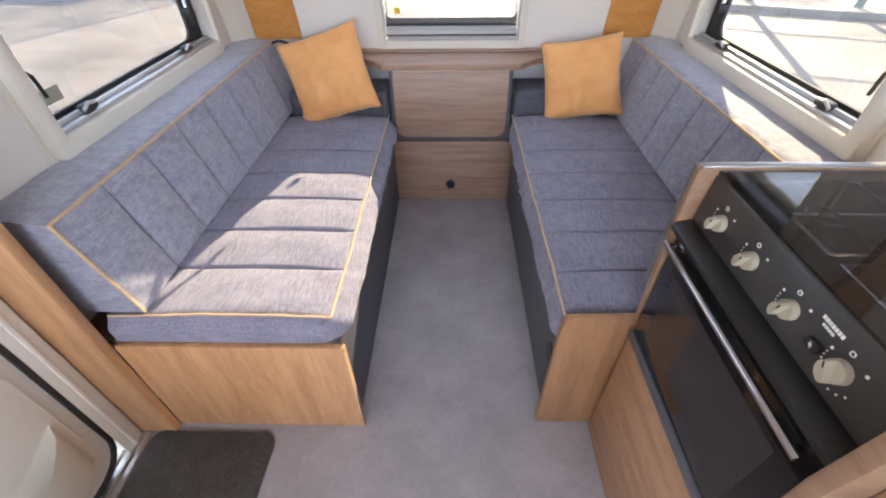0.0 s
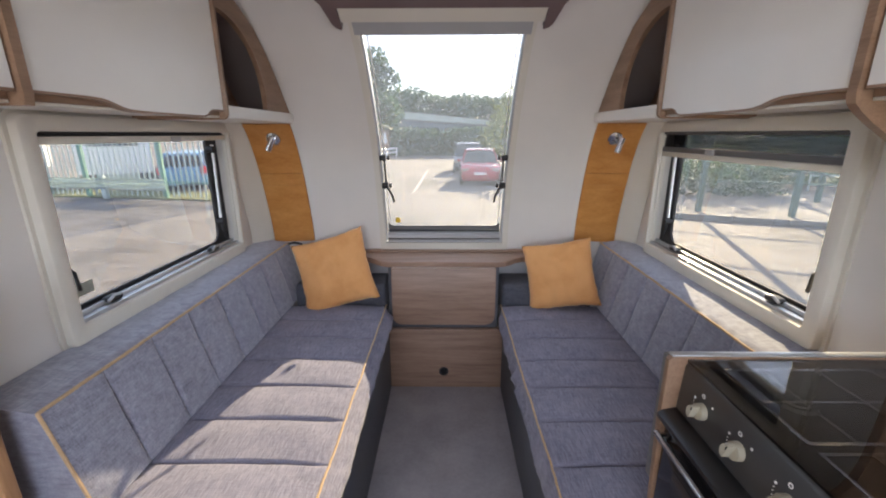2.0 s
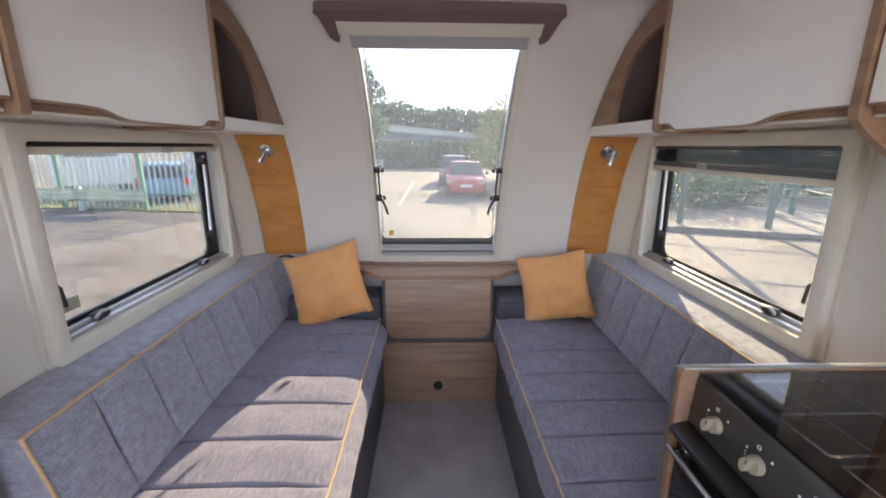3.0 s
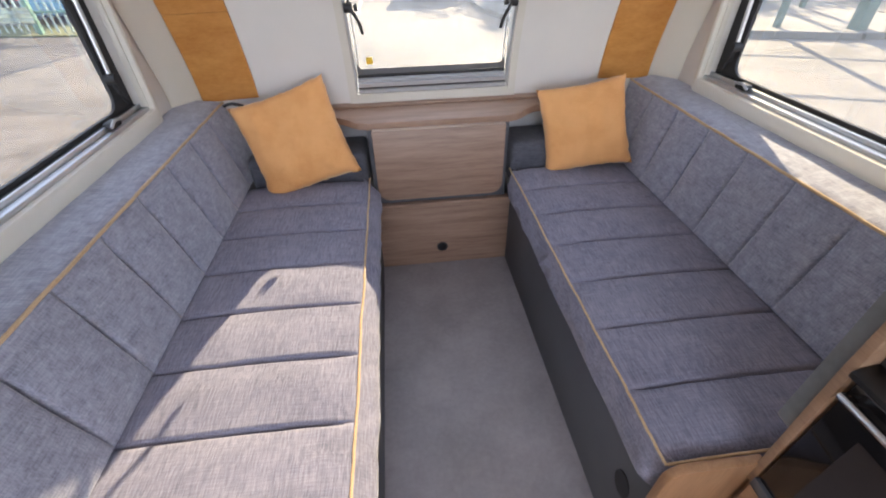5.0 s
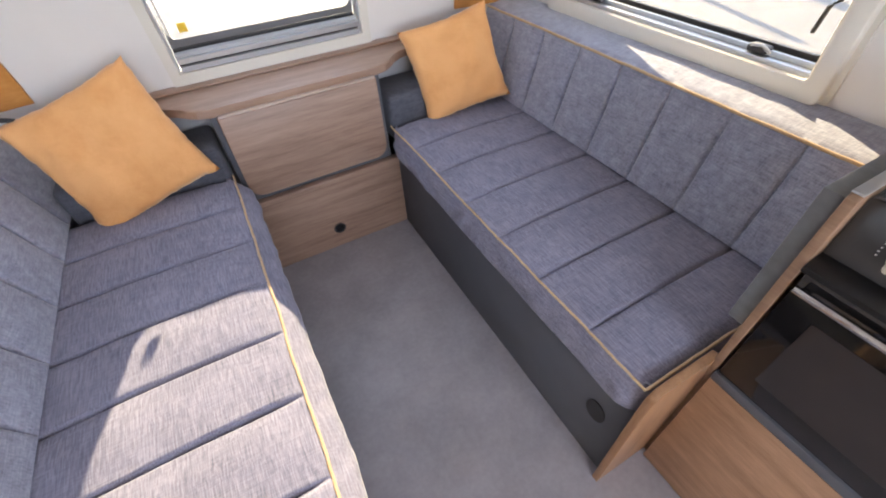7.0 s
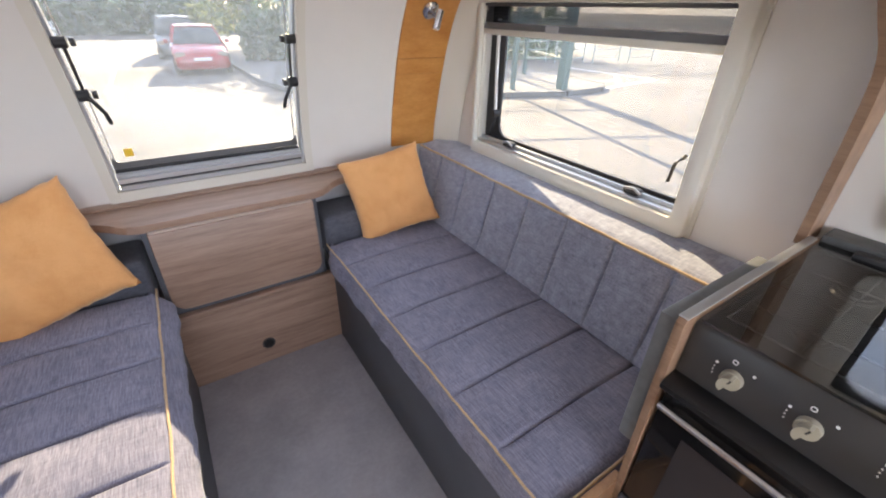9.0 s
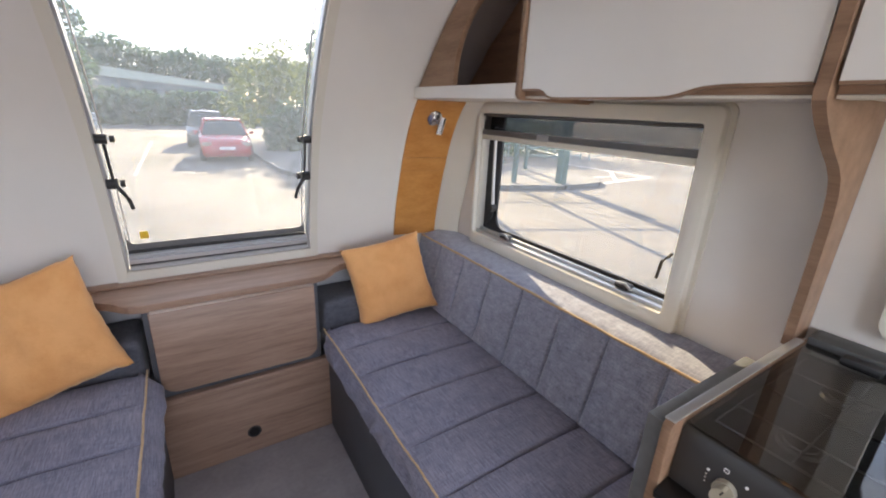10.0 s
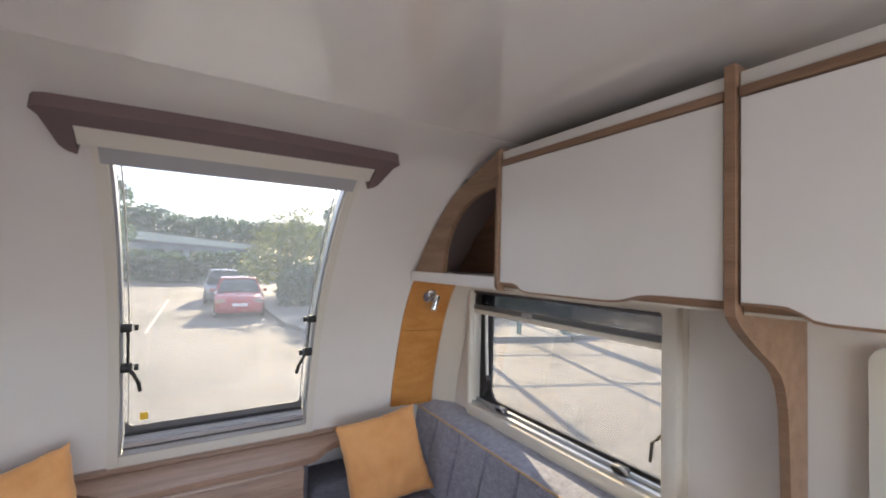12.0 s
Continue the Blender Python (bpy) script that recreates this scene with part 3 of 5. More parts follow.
# roller blind cassette and its dark hem
bm = bmesh.new()
hull_strip(bm, -0.372, 0.372, s_of_z(1.774), s_of_z(1.810), -0.030, 0.0, 3, 1)
part("blind_box", bm, M_FRAME, fw, "pale grey blind cassette")
bm = bmesh.new()
hull_strip(bm, -0.336, 0.336, s_of_z(1.736), s_of_z(1.7735), -0.022, -0.004, 3, 1)
part("blind_hem", bm, M_GREYP, fw, "grey hem of the rolled blind")

bm = bmesh.new()
s0, s1, s2 = s_of_z(1.757), s_of_z(1.811), s_of_z(1.828)
pel = [(-0.437, s2), (-0.425, s2 - 0.025), (-0.405, s0 + 0.025), (-0.392, s0 + 0.008), (-0.374, s0), (-0.374, s1), (0.374, s1), (0.374, s0), (0.392, s0 + 0.008), (0.405, s0 + 0.025), (0.425, s2 - 0.025), (0.437, s2)]
pel = pel + [(0.430, s2 + 0.012), (0.41, s2 + 0.018)] + [(0.41 - 0.82 * k / 10, s2 + 0.018 + 0.012 * math.sin(math.pi * k / 10)) for k in range(1, 10)] + [(-0.41, s2 + 0.018), (-0.430, s2 + 0.012)]
front = [bm.verts.new(hull(x, s, -0.036)) for x, s in pel]
back = [bm.verts.new(hull(x, s, -0.002)) for x, s in pel]
bm.faces.new(front)
bm.faces.new(back[::-1])
for k in range(len(pel)):
    j = (k + 1) % len(pel)
    bm.faces.new((front[k], front[j], back[j], back[k]))
tri(bm)
solid("pelmet", bm, M_PELMET, "dark mauve-brown pelmet over the front window", "pelmet", smooth=20)


# ---- amber corner panels with reading lamps ----
for s in (-1, 1):
    p = thing("trim_amber_left" if s < 0 else "trim_amber_right", "amber wood-effect upright panel in the front corner", "wall panel", tuple(hull(s * 0.82, s_of_z(0.8))))
    p["kind"] = "structure"
    for z0, z1, o in ((0.79, 1.105, -0.008), (1.107, 1.165, -0.0095), (1.167, 1.402, -0.008)):
        bm = bmesh.new()
        hull_strip(bm, s * 0.712, s * 0.922, s_of_z(z0), s_of_z(z1), o, -0.0005, 6, 3)
        part("panel", bm, M_AMBER, p, smooth=25)


def reading_lamp(s):
    c = hull(s * 0.806, s_of_z(1.338), -0.0085)
    d = (hull(s * 0.806, s_of_z(1.338), -0.1) - c).normalized()
    lamp = thing("reading_lamp", "small chrome swivel reading lamp on the amber panel", "lamp", tuple(c), "reading lamps")
    bm = bmesh.new()
    disc(bm, c, d, 0.034, 0.006, 28, 0.033)
    disc(bm, c + d * 0.006, d, 0.033, 0.006, 28, 0.022)
    part("base", bm, M_CHROME, lamp, smooth=30)
    bm = bmesh.new()
    disc(bm, c + d * 0.010, d, 0.007, 0.024, 14)
    part("stem", bm, M_CHROME, lamp, smooth=30)
    top = c + d * 0.040 + Vector((0.012, 0, 0.026)) if s < 0 else c + d * 0.040 + Vector((0.022, 0, 0.020))
    way = Vector((-0.30, 0, -0.95)) if s > 0 else Vector((-0.42, 0, -0.9))
    bm = bmesh.new()
    disc(bm, top, way, 0.0145, 0.066, 18)
    head = part("head", bm, M_CHROME, lamp, smooth=30)
    bm = bmesh.new()
    disc(bm, top + way.normalized() * 0.0661, way, 0.0110, 0.002, 16)
    part("lens", bm, M_MARK, head)


reading_lamp(-1)
reading_lamp(1)

# ---- front ledge, drop leaf table and lower panel ----
ledge = []
for s in (-1, 1):
    half = [(0.28, 2.062), (0.315, 2.068), (0.345, 2.092), (0.372, 2.135), (0.405, 2.158), (0.47, 2.165), (0.56, 2.185), (0.58, 2.29)]
    ledge.append([(s * x, y) for x, y in half])
bm = bmesh.new()
prism(bm, ledge[1] + ledge[0][::-1], "z", 0.700, 0.727, 0.006)
tri(bm)
front_ledge = thing("front_ledge", "pinkish oak ledge with scooped ends beneath the front window", "shelf", (0, 2.18, 0.70))
part("top", bm, M_OAKH, front_ledge, smooth=25)
bm = bmesh.new()
box(bm, -0.262, 0.262, 2.0475, 2.0615, 0.6965, 0.7045, 0.001)
part("hinge_strip", bm, M_EDGE, front_ledge, "pale hinge strip above the table leaf")
bm = bmesh.new()
box(bm, -0.60, 0.60, 2.245, 2.296, 0.7275, 0.735, 0.002)
solid("trim_front", bm, M_OAKH, "oak upstand strip behind the front ledge", "trim", "structure")

chest = thing("front_chest", "oak front chest with a drop leaf table folded down", "cabinet", (0, 2.07, 0))
bm = bmesh.new()
box(bm, -0.33, 0.33, 2.066, 2.084, 0.001, 0.336, 0.002)
lower = part("lower_panel", bm, M_OAKH, chest)
bm = bmesh.new()
disc(bm, (0, 2.0655, 0.100), (0, -1, 0), 0.026, 0.003, 28)
part("air_vent", bm, M_BLACK, lower, "round black air outlet")
bm = bmesh.new()
disc(bm, (0, 2.0625, 0.100), (0, -1, 0), 0.019, 0.001, 24)
part("air_vent_mouth", bm, M_GLOSSBLACK, lower)
bm = bmesh.new()
box(bm, -0.31, 0.31, 2.046, 2.084, 0.337, 0.360, 0.006)
part("rail", bm, M_OAKH, chest)
bm = bmesh.new()
box(bm, -0.285, 0.285, 2.072, 2.084, 0.361, 0.699)
part("upper_panel", bm, M_BENCHFRONT, chest, "dark recess board")
bm = bmesh.new()
prism(bm, rounded(-0.267, 0.267, 0.388, 0.6955, 0.045, 6, (1, 1, 0, 0)), "y", 2.048, 2.068, 0.003)
part("drop_leaf", bm, M_OAKH, chest, "hanging oak table leaf with rounded lower corners", 25)

# ---- benches ----
SEAMS = [0.972, 1.148, 1.323, 1.50, 1.680, 1.858, 2.036]


def lengthwise(y0, y1):
    ys = set(np.round(np.linspace(y0, y1, 60), 4))
    for q in SEAMS:
        ys |= {round(q + d, 4) for d in (-0.014, -0.008, -0.004, -0.0015, 0.0015, 0.004, 0.008, 0.014)}
    return [y for y in sorted(ys) if y0 <= y <= y1]


def groove(y, deep=0.010, wide=0.0036):
    return deep * max(math.exp(-((y - q) / wide) ** 2) for q in SEAMS)


def puff(y, y0, y1):
    edges = [y0] + [q for q in SEAMS if y0 < q < y1] + [y1]
    for a, b in zip(edges, edges[1:]):
        if a <= y <= b:
            return math.sin(math.pi * (y - a) / (b - a)) ** 0.6
    return 0.0


def sweep(bm, ys, section):
    """Joins closed sections of equal length, one for each y."""
    rows = [[bm.verts.new((x, y + dy, z)) for x, dy, z in section(y)] for y in ys]
    n = len(rows[0])
    for a, b in zip(rows, rows[1:]):
        for k in range(n):
            bm.faces.new((a[k], a[(k + 1) % n], b[(k + 1) % n], b[k]))
    bm.faces.new(rows[0][::-1])
    bm.faces.new(rows[-1])


def seat_cushion(s, y0, y1, zb, seed, group, deep=0.80, swell=0.010):
    ob = thing("seat_cushion", "slate grey chenille bench cushion with channel seams and ochre piping", "cushion", (s * 0.55, (y0 + y1) / 2, zb), group)

    def edge(y):
        return 0.296 + 0.004 * noise.noise((y * 7, seed, 0.3))

    def section(y):
        g, p = groove(y), 0.006 * puff(y, y0, y1)
        end = min(y - y0, y1 - y)
        drop = 0.024 * max(0.0, 1 - end / 0.034) ** 2
        r = max(0.0, 1 - end / 0.05) ** 2
        bulge = swell * (1 - r)
        e = edge(y) + 0.020 * r
        out = [(deep, zb)]
        out += [(e + 0.018, zb), (e - bulge * 0.8, zb + 0.004)]
        for k in range(1, 6):
            z = zb + 0.004 + (0.484 - zb) * k / 6
            fold = (0.010 if s < 0 else 0.024) * noise.noise((y * 24 + z * 20, z * 26, seed)) * math.sin(math.pi * k / 6)
            out.append((e - bulge * (1 - (k / 6) ** 1.6) - 0.005 * math.sin(math.pi * k / 6) + fold, z))
        out += [(e, 0.490), (e + 0.004, 0.499)]
        for k in range(12):
            x = e + 0.012 + (deep - e - 0.012) * k / 11
            fade = min(1.0, (x - e) / 0.05)
            hump = 0.008 * math.sin(math.pi * min(1, (x - e) / 0.5)) ** 0.7
            wr = 0.0030 * noise.noise((x * 14, y * 34, seed + 5)) + 0.0018 * noise.noise((x * 30, y * 55, seed)) + 0.0075 * noise.noise((x * 5, y * 48 + x * 9, seed + 2)) * fade * math.exp(-(x - e) / 0.16)
            out.append((x, 0.499 + hump + (p - g) * fade + wr - drop))
        return [(s * x, 0.0, z) for x, z in out]

    bm = bmesh.new()
    sweep(bm, lengthwise(y0, y1), section)
    part("cover", bm, M_SEAT, ob, smooth=60)
    lap = 0.024 if s < 0 else 0.006
    pts = [(s * (edge(y) + 0.001 + 0.0016 * noise.noise((y * 40, seed, 9))), y, 0.500 - 0.4 * groove(y, 0.006, 0.006) + 0.0015 * noise.noise((y * 25, seed, 4))) for y in np.linspace(y0 + lap, y1, 110)]
    bm = bmesh.new()
    tube(bm, pts, 0.0033, 6)
    part("front_piping", bm, M_PIPING, ob, "ochre piping")
    pts = [(s * x, y0 + lap + 0.002 * noise.noise((x * 20, seed, 2)), 0.502 + 0.008 * math.sin(math.pi * min(1, max(0, x - 0.296) / 0.5)) ** 0.7 + 0.002 * noise.noise((x * 17, seed, 6))) for x in np.linspace(0.299, deep, 50)]
    bm = bmesh.new()
    tube(bm, pts, 0.0033, 6)
    part("end_piping", bm, M_PIPING, ob, "ochre piping")
    return ob


def back_cushion(s, y0, y1, seed, group):
    ob = thing("back_cushion", "slate grey chenille backrest with upright seams and ochre piping", "cushion", (s * 0.9, (y0 + y1) / 2, 0.50), group)
    low, high = Vector((0.772, 0.512)), Vector((0.845, 0.787))

    def section(y):
        g, p = groove(y, 0.012, 0.0036), 0.009 * puff(y, y0, y1)
        out = [(0.995, 0.512), (0.90, 0.512)]
        for k in range(11):
            f = k / 10
            q = low.lerp(high, f)
            a = math.sin(math.pi * min(1, max(0, f))) ** 0.5
            wr = 0.003 * noise.noise((y * 14, f * 5, seed))
            out.append((q.x - (p - g) * a * 0.96 + wr * a, q.y + (p - g) * a * 0.25))
        for k in range(1, 6):
            f = k / 5
            out.append((high.x + (0.995 - high.x) * f, high.y + 0.018 * math.sin(math.pi * 0.5 * f) + 0.003 * noise.noise((y * 9, f * 3, seed + 2))))
        return [(s * x, 0.0, z) for x, z in out]

    bm = bmesh.new()
    sweep(bm, lengthwise(y0, y1), section)
    part("cover", bm, M_FABRIC, ob, smooth=60)
    bm = bmesh.new()
    tube(bm, [(s * (high.x - 0.001 + 0.0015 * noise.noise((y * 20, seed, 8))), y, high.y + 0.001 + 0.002 * noise.noise((y * 12, seed, 3))) for y in np.linspace(y0, y1, 90)], 0.0042, 6)
    part("top_piping", bm, M_PIPING, ob, "ochre piping")
    bm = bmesh.new()
    tube(bm, [(s * (low.lerp(high, f).x - 0.001), y0 + 0.001, low.lerp(high, f).y) for f in np.linspace(0, 1, 18)], 0.0042, 6)
    part("end_piping", bm, M_PIPING, ob, "ochre piping")
    return ob


seat_cushion(-1, 0.772, 2.05, 0.425, 1.0, "bench cushions", 0.872, 0.040)
seat_cushion(1, 0.803, 2.05, 0.385, 4.0, "bench cushions")
back_cushion(-1, 0.800, 2.225, 2.0, "backrests")
back_cushion(1, 0.835, 2.225, 6.0, "backrests")
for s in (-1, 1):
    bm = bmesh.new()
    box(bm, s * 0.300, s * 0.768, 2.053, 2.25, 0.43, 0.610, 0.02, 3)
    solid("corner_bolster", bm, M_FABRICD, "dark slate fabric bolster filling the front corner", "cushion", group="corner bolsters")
    bm = bmesh.new()
    box(bm, s * 0.29, s * 0.60, 2.252, 2.297, 0.43, 0.699, 0.002)
    solid("board", bm, M_GREYP, "grey board between bolster and ledge", "wall panel", group="front boards")

left_base = thing("bench_base", "oak-ended bench base with a charcoal front", "bench", (-0.6, 1.4, 0), "bench bases")
bm = bmesh.new()
box(bm, -0.878, -0.270, 0.758, 0.776, 0.001, 0.421, 0.002)
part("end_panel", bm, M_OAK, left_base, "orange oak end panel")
bm = bmesh.new()
box(bm, -0.306, -0.290, 0.7765, 2.065, 0.001, 0.424, 0.001)
part("front_panel", bm, M_BENCHFRONT, left_base, "charcoal front board")
bm = bmesh.new()
box(bm, -0.995, -0.307, 0.7765, 2.04, 0.405, 0.4225)
part("deck", bm, M_DARKWOOD, left_base)
bm = bmesh.new()
tube(bm, [(-0.272, 0.7575, 0.09), (-0.272, 0.7575, 0.405)], 0.0028, 6)
part("edge_strip", bm, M_PIPING, left_base)

right_base = thing("bench_base", "oak-ended bench base with a charcoal front and a round vent", "bench", (0.6, 1.4, 0), "bench bases")
bm = bmesh.new()
prism(bm, rounded(0.286, 0.470, 0.001, 0.522, 0.035, 6, (0, 0, 0, 1)), "y", 0.782, 0.800, 0.002)
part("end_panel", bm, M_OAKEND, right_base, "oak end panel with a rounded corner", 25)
bm = bmesh.new()
box(bm, 0.314, 0.330, 0.8005, 2.065, 0.001, 0.383, 0.001)
part("front_panel", bm, M_BENCHFRONT, right_base, "charcoal front board")
bm = bmesh.new()
prism(bm, [(0.884 + 0.030 * math.cos(a), 0.235 + 0.040 * math.sin(a)) for a in np.linspace(0, 2 * math.pi, 25)[:-1]], "x", 0.3105, 0.3135)
part("side_vent", bm, M_BLACK, right_base, "black oval air outlet")
bm = bmesh.new()
box(bm, 0.3305, 0.995, 0.8005, 2.04, 0.365, 0.3835)
part("deck", bm, M_DARKWOOD, right_base)

bm = bmesh.new()
prism(bm, rounded(-0.999, -0.879, 0.001, 1.06, 0.03, 5, (0, 0, 1, 0)), "y", 0.730, 0.7575, 0.003)
solid("door_post", bm, M_OAK, "oak upright board between entrance door and bench", "panel", smooth=25)


# ---- scatter cushions ----
def pillow(centre, right, up, size, seed, label):
    right, up = Vector(right).normalized(), Vector(up).normalized()
    out = right.cross(up).normalized()
    up = out.cross(right)
    n, top, low = 26, [], []
    bm = bmesh.new()
    for sgn, rows in ((1, top), (-1, low)):
        for i in range(n + 1):
            row = []
            for j in range(n + 1):
                u, v = 2 * i / n - 1, 2 * j / n - 1
                edge = max(0.0, (1 - u * u) * (1 - v * v))
                t = 0.068 * edge ** 0.42
                pinch_u = 1 - 0.075 * (1 - v * v) * abs(u) ** 3
                pinch_v = 1 - 0.075 * (1 - u * u) * abs(v) ** 3
                lump = 0.014 * noise.noise((u * 1.8 + seed, v * 1.8, sgn)) * edge ** 0.3 + 0.007 * noise.noise((u * 4, v * 4 + seed, sgn)) * edge ** 0.3 + 0.003 * noise.noise((u * 11, v * 11 + seed, sgn)) * edge ** 0.2
                wave = 0.010 * noise.noise((u * 3, v * 3, seed)) + 0.006 * noise.noise((u * 8, v * 8, seed))
                hem = 0.012 * noise.noise((u * 5, v * 5, seed + 7)) + 0.006 * noise.noise((u * 11, v * 11, seed + 3))
                pinch_u, pinch_v = pinch_u + hem * abs(u) ** 3 * 2, pinch_v - hem * abs(v) ** 3 * 2
                p = Vector(centre) + right * (u * size / 2 * pinch_u) + up * (v * size / 2 * pinch_v) + out * (sgn * (t + lump) + wave)
                if sgn < 0 and (i in (0, n) or j in (0, n)):
                    row.append(top[i][j])
                else:
                    row.append(bm.verts.new(p))
            rows.append(row)
    for rows in (top, low):
        for i in range(n):
            for j in range(n):
                bm.faces.new((rows[i][j], rows[i + 1][j], rows[i + 1][j + 1], rows[i][j + 1]))
    solid("scatter_cushion", bm, M_VELVET, label, "cushion", smooth=80, group="scatter cushions")


pillow((-0.555, 2.058, 0.680), (0.95, 0.10, 0.26), (-0.20, 0.36, 0.86), 0.378, 3.0, "square orange velvet cushion leaning askew in the bench corner")
pillow((0.590, 2.045, 0.668), (0.96, -0.16, 0.18), (-0.05, 0.42, 0.88), 0.345, 8.0, "square orange velvet cushion propped against the backrest")


bm = bmesh.new()
tube(bm, [(-0.800 + 0.018 * k, 2.112, 0.808 + 0.008 * math.sin(k * 0.9)) for k in range(5)], 0.006, 6)
solid("strap_end", bm, M_BLACK, "black strap end lying on the backrest", "strap")

# ---- entrance door and mat ----
door = thing("door_1", "closed cream entrance door with a black seal and a moulded pocket", "door", (-W, 0.37, 0.0))
door["kind"] = "structure"
bm = bmesh.new()
for y0, y1 in ((DY0, DY0 + 0.03), (DY1 - 0.03, DY1)):
    box(bm, -W - 0.045, -W - 0.002, y0, y1, 0.0, DZ1, 0.002)
box(bm, -W - 0.045, -W - 0.002, DY0 + 0.0305, DY1 - 0.0305, 0.0, 0.022, 0.002)
box(bm, -W - 0.045, -W - 0.002, DY0 + 0.0305, DY1 - 0.0305, DZ1 - 0.03, DZ1, 0.002)
part("door_frame", bm, M_FRAME, door)
bm = bmesh.new()
box(bm, -W + 0.001, -W + 0.012, DY1 - 0.035, DY1 + 0.030, 0.0, DZ1 + 0.03, 0.004)
box(bm, -W + 0.001, -W + 0.016, DY1 - 0.010, DY1 + 0.004, 0.0, DZ1 + 0.03, 0.003)
part("door_trim", bm, M_FRAME, door, "ribbed cream door trim")
bm = bmesh.new()
box(bm, -W - 0.01, -W + 0.024, DY0, DY1 - 0.036, 0.0, 0.014, 0.003)
box(bm, -W + 0.025, -W + 0.045, DY0, DY1 + 0.03, 0.0, 0.006, 0.002)
part("threshold", bm, M_ALU, door, "metal threshold strip")
bm = bmesh.new()
ring(bm, rounded(DY0 + 0.031, DY1 - 0.036, 0.024, 1.70, 0.09, 8), rounded(DY0 + 0.044, DY1 - 0.049, 0.037, 1.687, 0.08, 8), "x", -W - 0.012, -W + 0.012)
part("seal", bm, M_BLACK, door, "black rubber door seal")
bm = bmesh.new()
prism(bm, rounded(DY0 + 0.044, DY1 - 0.049, 0.037, 1.687, 0.08, 8), "x", -W - 0.03, -W + 0.005, 0.003)
leaf = part("leaf", bm, M_FRAME, door, "", 25)
bm = bmesh.new()
prism(bm, rounded(0.13, 0.612, 0.10, 0.52, 0.02), "x", -W + 0.0055, -W + 0.013, 0.004)
part("moulding", bm, M_FRAME, leaf, "", 30)
bm = bmesh.new()
n = 14
rows = []
for k in range(n + 1):
    y = 0.20 + 0.39 * k / n
    bulge = 0.075 * math.sin(math.pi * k / n) ** 0.6 + 0.004
    rows.append([bm.verts.new((-W + 0.0135 + bulge * f, y, z)) for f, z in ((1, 0.33 - 0.05 * math.sin(math.pi * k / n)), (0.94, 0.22), (0.75, 0.135), (0.0, 0.125), (0.0, 0.33 - 0.05 * math.sin(math.pi * k / n)))])
for a, b in zip(rows, rows[1:]):
    for i in range(5):
        if i != 4:
            bm.faces.new((a[i], a[(i + 1) % 5], b[(i + 1) % 5], b[i]))
bm.faces.new(rows[0])
bm.faces.new(rows[-1][::-1])
part("door_pocket", bm, M_FRAME, leaf, "bulging cream door pocket", 50)

bm = bmesh.new()
prism(bm, rounded(-0.945, -0.548, 0.16, 0.728, 0.035, 6), "z", 0.001, 0.012, 0.003)
solid("door_mat", bm, M_MAT, "dark brown-grey pile mat on the vinyl by the door", "mat", smooth=30)

# ---- overhead cupboards ----
XC = 0.690


def wavy_bottom(y0, y1):
    """The lower edge of a flap: cut up at both ends for the fingers."""
    pts = []
    for k in range(41):
        f = k / 40
        y = y0 + (y1 - y0) * f
        a = 1 / (1 + math.exp(-(y - (y0 + 0.185)) / 0.016))
        b = 1 / (1 + math.exp((y - (y1 - 0.085)) / 0.007))
        pts.append((y, 1.428 - 0.021 * a * b))
    return pts


def cupboard(s, y0, y1, label):
    ob = thing("overhead_cupboard", label, "cupboard", (s * 0.85, (y0 + y1) / 2, 1.41), "overhead cupboards")
    bm = bmesh.new()
    box(bm, s * (XC + 0.034), s * 0.998, y0, y1, 1.412, 1.424)
    part("bottom_board", bm, M_WALL, ob)
    bm = bmesh.new()
    low = wavy_bottom(y0 + 0.003, y1 - 0.003)
    prism(bm, low + [(y1 - 0.003, 1.787), (y0 + 0.003, 1.787)], "x", s * (XC + 0.001), s * (XC + 0.017))
    tri(bm)
    part("flap", bm, M_WHITE, ob, "white flap with finger cut-outs", 20)
    bm = bmesh.new()
    edge = [(y, z - 0.0035) for y, z in low]
    rows = [[bm.verts.new((s * (XC + d), y, z + h)) for d, h in ((0.0, 0.004), (0.0, -0.001), (0.017, -0.001), (0.017, 0.004))] for y, z in edge]
    for a, b in zip(rows, rows[1:]):
        for i in range(4):
            bm.faces.new((a[i], a[(i + 1) % 4], b[(i + 1) % 4], b[i]))
    part("flap_edge", bm, M_OAKY, ob, "thin oak edge band", 40)
    bm = bmesh.new()
    box(bm, s * (XC + 0.018), s * (XC + 0.032), y0, y1, 1.4115, 1.46, 0.001)
    part("grip_rail", bm, M_OAKY, ob, "oak grip rail")
    bm = bmesh.new()
    box(bm, s * (XC + 0.0185), s * (XC + 0.06), y0, y1, 1.4055, 1.411, 0.001)
    part("underside_trim", bm, M_FRAME, ob)
    bm = bmesh.new()
    box(bm, s * (XC - 0.004), s * (XC + 0.02), y0, y1, 1.790, 1.808, 0.003)
    part("top_rail", bm, M_OAKY, ob, "oak top rail")
    bm = bmesh.new()
    box(bm, s * (XC + 0.006), s * (XC + 0.02), y0, y1, 1.8085, 1.836, 0.001)
    part("filler", bm, M_WALL, ob)
    return ob


